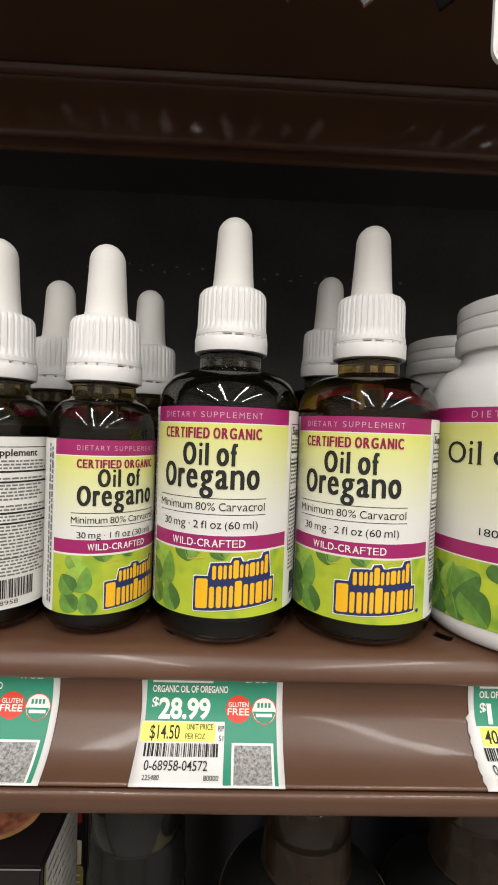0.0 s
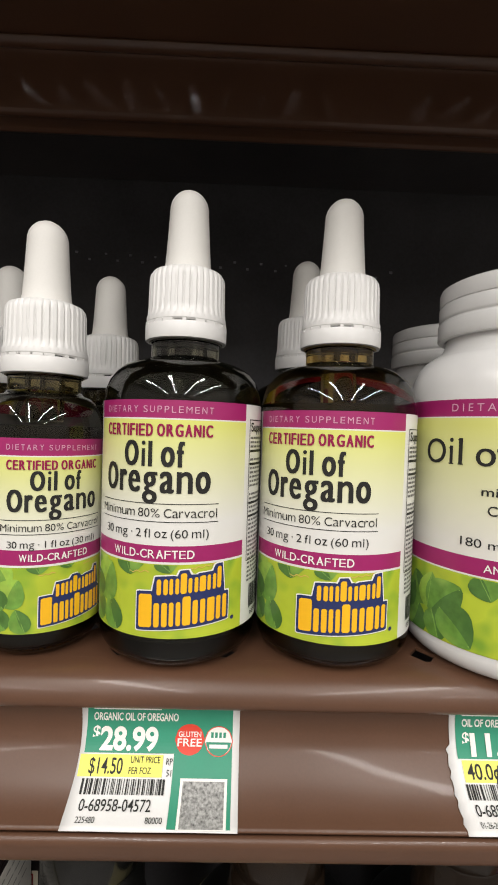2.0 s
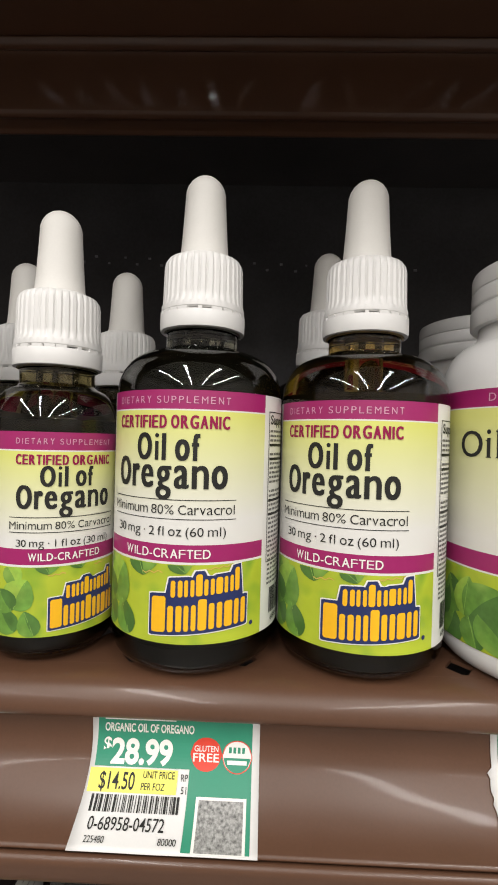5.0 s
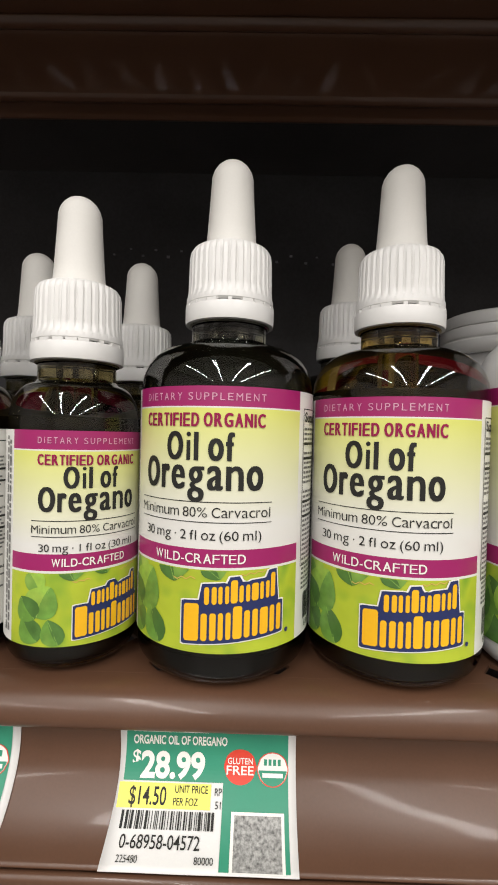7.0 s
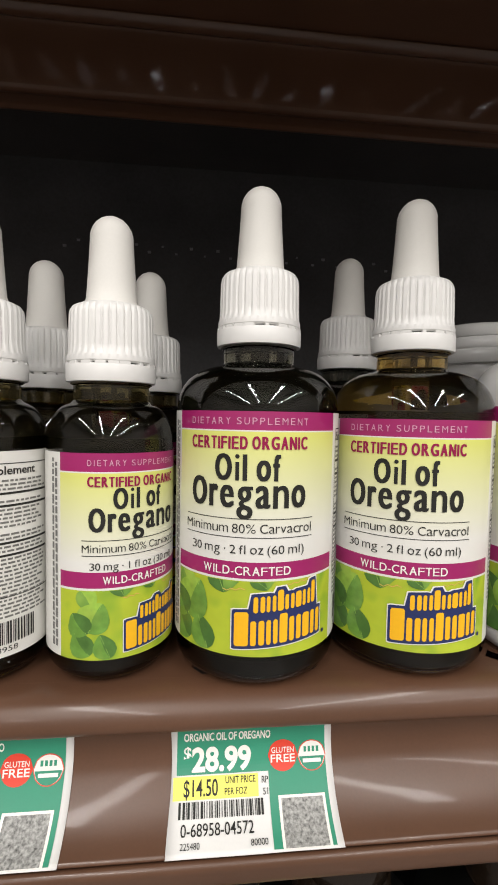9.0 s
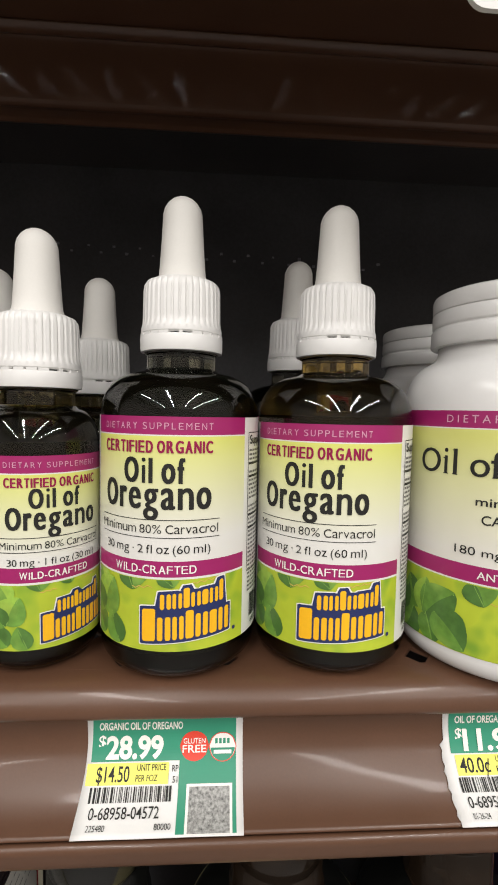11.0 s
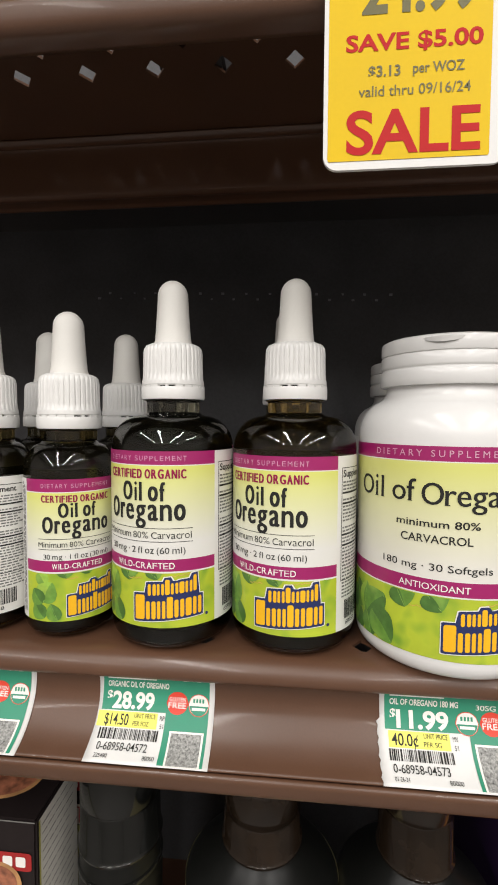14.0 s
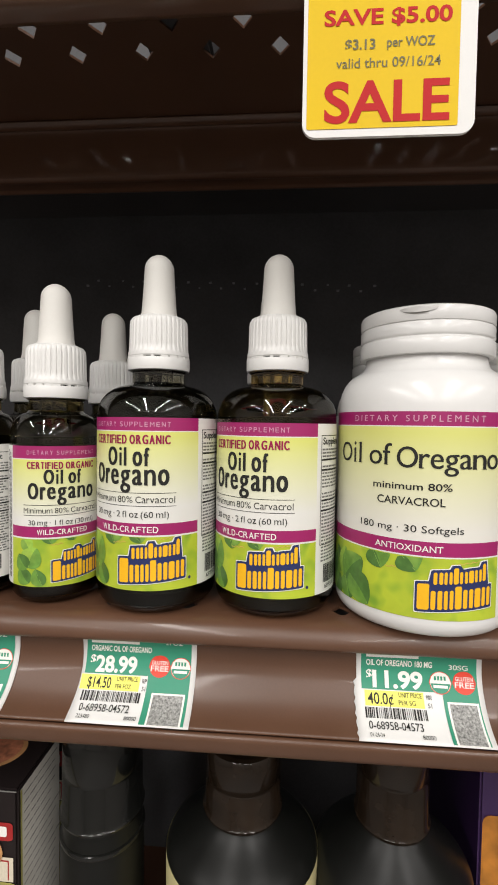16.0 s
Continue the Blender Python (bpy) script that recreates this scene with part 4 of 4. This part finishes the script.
def sale_sign():
    ob = thing("sale_sign", "yellow plastic sale sign with a white border and red lettering", "sign", 0, 0, 0)
    x0, x1, z0, z1 = 0.0440, 0.0808, 1.3244, 1.3960
    flat = lambda u, v, lift=0.0: (u + 0.0003, -0.0325 - lift, v)
    bm = bmesh.new()
    face = bm.faces.new([bm.verts.new(flat(*p)) for p in rounded(x0, x1, z0, z1, 0.0030, 6)])
    back = bmesh.ops.extrude_face_region(bm, geom=[face])
    for v in back["geom"]:
        if isinstance(v, bmesh.types.BMVert):
            v.co.y += 0.0008
    card = part("sign_card", bm, PAPER, ob, smooth=False)
    bm = bmesh.new()
    bm.faces.new([bm.verts.new(flat(*p, 0.00012)) for p in rounded(x0 + 0.0009, x1 - 0.0036, z0 + 0.0017, z1 - 0.0012, 0.0004, 2)])
    part("yellow_print", bm, SIGN_YELLOW, card, smooth=False)
    red, ink = bmesh.new(), bmesh.new()
    write(red, flat, "SALE", 0.0487, 0.0754, 1.3275, 0.0085, 0.00022, 0.022)
    write(red, flat, "SAVE $5.00", 0.0484, 0.0755, 1.3479, 0.0032, 0.00022, 0.025)
    write(ink, flat, "$3.13", 0.0530, 0.0594, 1.3427, 0.0021, 0.00022, 0.02)
    write(ink, flat, "per WOZ", 0.0619, 0.0720, 1.3430, 0.0020, 0.00022, 0.012)
    write(ink, flat, "valid thru 09/16/24", 0.0511, 0.0733, 1.3388, 0.0021, 0.00022, 0.004)
    write(ink, flat, "24.99", 0.0515, 0.0745, 1.3553, 0.0085, 0.00022, 0.03)
    part("red_lettering", red, SIGN_RED, card, smooth=False)
    part("dark_lettering", ink, SIGN_INK, card, smooth=False)
    bm = bmesh.new()
    bmesh.ops.create_cube(bm, size=1.0, matrix=pose(0.0628, -0.0385, 1.3915, 0, 0, 0) @ Matrix.Diagonal((0.020, 0.004, 0.010, 1)))
    part("clip", bm, glass_material("clear_clip", (0.9, 0.9, 0.9), 0.15), ob, smooth=False)


sale_sign()
above = thing("price_tag", "plain white paper tag in the rail above", "price tag", 0, 0, 0, group="price tags in the channel")
bm, high = bmesh.new(), Channel(UPPER_Y, UPPER)
patch(bm, high, -0.0700, -0.0290, 0.0, 0.0285)
sheet = part("tag_sheet", bm, PAPER, above)
bm = bmesh.new()
patch(bm, high, -0.0680, -0.0312, 0.0146, 0.0284, 0.0002)
part("green_print", bm, TAG_GREEN, sheet)

# ---- unseen dark boxes added on the shelf above to black out some holes ----
for x, y, w, d, h, turn in ((0.0010, 0.010, 0.024, 0.060, 0.11, 0), (0.066, 0.008, 0.040, 0.055, 0.12, -4), (-0.130, 0.006, 0.055, 0.050, 0.10, 2)):
    ob = thing("carton", "plain dark stand-in box added above to darken shelf holes", "carton", x, y, SHELF + UPPER, turn)
    bm = bmesh.new()
    bmesh.ops.create_cube(bm, size=1.0, matrix=Matrix.Translation((0, d / 2, h / 2 + 0.0002)) @ Matrix.Diagonal((w, d, h, 1)))
    bmesh.ops.bevel(bm, geom=bm.edges[:], offset=0.0012, segments=2, affect="EDGES")
    part("carton_body", bm, BLACK_STEEL, ob, smooth=False)

# ---- shelf below: a dark carton, dark bottles, a bright carton ----
CARTON = node_material("dark_carton", (0.014, 0.010, 0.010), 0.4, spec=0.2, vary=0.25, grain=300, stains=40)
CARTON_RED = node_material("carton_red", (0.34, 0.018, 0.018), 0.4, vary=0.12)
CARTON_TAN = node_material("carton_tan", (0.42, 0.22, 0.09), 0.45, vary=0.35, grain=260, stains=90)
CARTON_SIDE = node_material("carton_side", (0.58, 0.56, 0.51), 0.5, vary=0.1, grain=900)
CARTON_OLIVE = node_material("carton_olive", (0.30, 0.28, 0.07), 0.5, vary=0.1)
CREAM_PRINT = node_material("cream_print", (0.62, 0.56, 0.44), 0.45, vary=0.08)
CARTON_PICTURE = node_material("carton_picture", (0.30, 0.11, 0.06), 0.45, vary=0.9, grain=500, stains=170)
CREAM = node_material("cream_label", (0.62, 0.55, 0.28), 0.45, vary=0.1)
DARK_GLASS = node_material("dark_bottle_glass", (0.006, 0.0062, 0.0055), 0.36, vary=0.2, grain=300, spec=0.24)
DARK_CAP = node_material("dark_cap", (0.007, 0.0072, 0.0065), 0.13, spec=0.45, vary=0.3, grain=600)
BROWN_CAP = node_material("brown_seal", (0.015, 0.0095, 0.006), 0.13, spec=0.35, vary=0.4, grain=250, stains=80)
PURPLE = node_material("purple_carton", (0.035, 0.012, 0.065), 0.4, vary=0.15)
CARTON_ORANGE = node_material("orange_print", (0.42, 0.16, 0.02), 0.45, vary=0.5, grain=200, stains=60)


def carton(name, label, x, y, w, d, h, turn, face, side):
    ob = thing(name, label, "carton", x, y, LOW, turn)
    bm = bmesh.new()
    bmesh.ops.create_cube(bm, size=1.0, matrix=Matrix.Translation((0, d / 2, h / 2)) @ Matrix.Diagonal((w, d, h, 1)))
    bmesh.ops.bevel(bm, geom=bm.edges[:], offset=0.0008, segments=2, affect="EDGES")
    part("carton_body", bm, face, ob, smooth=False)
    bm = bmesh.new()
    flat = lambda u, v, lift=0.0: (w / 2 + 0.00015 + lift, u, v)
    patch(bm, flat, 0.0016, d - 0.0010, 0.001, h - 0.0012)
    panel = part("side_panel", bm, side, ob, smooth=False)
    return ob, panel, flat


TOP = 0.1634
ob, panel, flat = carton("carton", "dark coffee carton with red band and pale printed side", -0.0812, 0.0140, 0.062, 0.031, TOP, 0, CARTON, CARTON_SIDE)
coffee = ob
bm, rng = bmesh.new(), random.Random(2)
v = TOP - 0.004
while v > 0.07:
    u = 0.0035
    end = rng.uniform(0.020, 0.029)
    while u < end:
        d = rng.uniform(0.002, 0.006)
        patch(bm, flat, u, min(u + d, 0.0298), v - 0.00045, v, 0.0002)
        u += d + 0.0009
    v -= 0.0034
part("side_print", bm, GREY_INK, panel, smooth=False)
bm = bmesh.new()
patch(bm, flat, 0.0012, 0.0022, 0.001, TOP - 0.0012, 0.0003)
part("gold_edge", bm, CARTON_OLIVE, panel, smooth=False)
front = lambda u, v, lift=0.0: (u, -0.0002 - lift, v)
lid = lambda u, v, lift=0.0: (u, v, TOP + 0.0002 + lift)
oval = lambda u, v, ru, rv: [(u + ru * math.cos(a), v + rv * math.sin(a)) for a in [math.pi * k / 14 for k in range(28)]]
for nm, m, shapes, place, lift in (
    ("red_band", CARTON_RED, [rounded(-0.012, 0.0295, 0.1448, 0.1515, 0.0015, 3)], front, 0.0001),
    ("olive_band", CARTON_OLIVE, [rounded(-0.030, 0.0306, 0.0900, 0.1294, 0.002, 2)], front, 0.0001),
    ("cream_panel", CREAM_PRINT, [rounded(-0.012, 0.0296, 0.1297, 0.1387, 0.0005, 2)], front, 0.0001),
    ("panel_frame", CARTON_RED, [rounded(-0.010, 0.0280, 0.1303, 0.1377, 0.0003, 2)], front, 0.00018),
    ("panel_field", CREAM_PRINT, [rounded(-0.0095, 0.0276, 0.1300, 0.1372, 0.0003, 2)], front, 0.00026),
    ("round_border", CARTON_TAN, [oval(0.0165, 0.1403, 0.0092, 0.0076)], front, 0.00034),
    ("round_picture", CARTON_PICTURE, [oval(0.0165, 0.1403, 0.0076, 0.0062)], front, 0.00042),
    ("lid_border", CARTON_TAN, [oval(0.0080, 0.0185, 0.0150, 0.0115)], lid, 0.0001),
    ("lid_picture", CARTON_PICTURE, [oval(0.0080, 0.0185, 0.0132, 0.0100)], lid, 0.0002),
    ("lid_band", CARTON_RED, [rounded(-0.016, 0.0235, 0.0240, 0.0300, 0.0012, 2)], lid, 0.0003),
):
    bm = bmesh.new()
    for k, s in enumerate(shapes):
        outline(bm, place, s, lift)
    part(nm, bm, m, ob, smooth=False)
bm = bmesh.new()
for k in range(6):
    outline(bm, front, rounded(-0.0010 + 0.0049 * k, 0.0027 + 0.0049 * k, 0.1464, 0.1502, 0.0005, 2), 0.0003)
part("pale_bars", bm, WHITE_INK, ob, smooth=False)
bm = bmesh.new()
write(bm, front, "LEAF", 0.0165, 0.0292, 0.1199, 0.0066, 0.0003, 0.004)
part("cream_lettering", bm, CREAM_PRINT, ob, smooth=False)
# Thin grey strip, paler than the carton, along its top front edge.
bm = bmesh.new()
for u0, u1, v in ((-0.031, 0.031, TOP - 0.0004),):
    outline(bm, front, rounded(u0, u1, v - 0.0003, v + 0.0002, 0.0001, 1), 0.00005)
part("pale_edge", bm, GREY_INK, ob, smooth=False)
tagged(copy_thing(coffee, pose(-0.0796, 0.0500, LOW)), "dark coffee carton standing behind another like it")

ob, panel, flat = carton("carton", "purple and orange printed carton on the shelf below", 0.1480, 0.0330, 0.062, 0.090, 0.176, -4, PURPLE, PURPLE)
bm = bmesh.new()
outline(bm, front, rounded(-0.0300, -0.0215, 0.004, 0.150, 0.003, 3), 0.0001)
outline(bm, front, rounded(-0.0255, -0.0120, 0.004, 0.128, 0.006, 4), 0.00015)
part("orange_print", bm, CARTON_ORANGE, ob, smooth=False)


def stout_bottle(label, x, y, cap_r, cap_z0, cap_z1, body_r, body_z, label_z, seal=None, ridge=0.0):
    """Dark bottle with a tall cap, seen from above between the shelves."""
    ob = thing("stout_bottle", label, "bottle", x, y, LOW, 0, "dark bottles on the shelf below")
    a, b = cap_z0 - LOW, body_z - LOW
    prof = [(0, 0.002), (body_r * 0.8, 0.0), (body_r * 0.97, 0.002), (body_r, 0.006), (body_r, b)]
    prof += [(cap_r * 0.96 + (body_r - cap_r * 0.96) * k, b + (a - b) * h) for k, h in ((0.985, 0.08), (0.94, 0.17), (0.86, 0.27), (0.74, 0.38), (0.58, 0.50), (0.40, 0.63), (0.23, 0.76), (0.10, 0.88), (0.03, 0.96))] + [(cap_r * 0.93, a), (cap_r * 0.93, a + 0.004)]
    part("glass_body", lathe(prof, 72), DARK_GLASS, ob)
    t = cap_z1 - LOW
    prof = [(cap_r * 0.9, a), (cap_r * 1.03, a + 0.0002), (cap_r * 1.05, a + 0.0012), (cap_r * 1.0, a + 0.0022), (cap_r * 0.99, (a + t) / 2 - 0.0012), (cap_r * 0.955, (a + t) / 2 - 0.0004), (cap_r * 0.955, (a + t) / 2 + 0.0004), (cap_r * 0.99, (a + t) / 2 + 0.0012), (cap_r * 0.98, t - 0.0012), (cap_r * 0.94, t - 0.0002), (cap_r * 0.8, t), (cap_r * 0.75, t - 0.0008), (0, t - 0.0008)]
    part("cap", lathe(prof, 72), seal or DARK_CAP, ob)
    if ridge:
        q = ridge - LOW
        part("neck_ring", lathe([(cap_r * 0.9, q - 0.0020), (cap_r * 1.02, q - 0.0016), (cap_r * 1.06, q - 0.0004), (cap_r * 1.05, q + 0.0006), (cap_r * 0.98, q + 0.0014), (cap_r * 0.9, q + 0.0016)], 72), DARK_CAP, ob)
    if label_z:
        bm = bmesh.new()
        patch(bm, Round(body_r + 0.0002), -math.pi * body_r, math.pi * body_r * 0.999, 0.03, label_z - LOW)
        part("label", bm, CREAM, ob, "cream paper label")
    return ob


stout_bottle("squat black bottle with a ridged black cap, on the shelf below", -0.0266, 0.0330, 0.0152, 1.1115, 1.1460, 0.0158, 1.0990, 0, ridge=1.1040)
stout_bottle("dark bottle with a brown sealed cap and cream label", 0.0285, 0.0310, 0.0142, 1.1180, 1.1432, 0.0282, 1.1040, 1.1048, BROWN_CAP)
stout_bottle("dark bottle with a tall brown cap, on the shelf below", 0.0840, 0.0320, 0.0130, 1.1170, 1.1530, 0.0285, 1.0990, 0, BROWN_CAP)
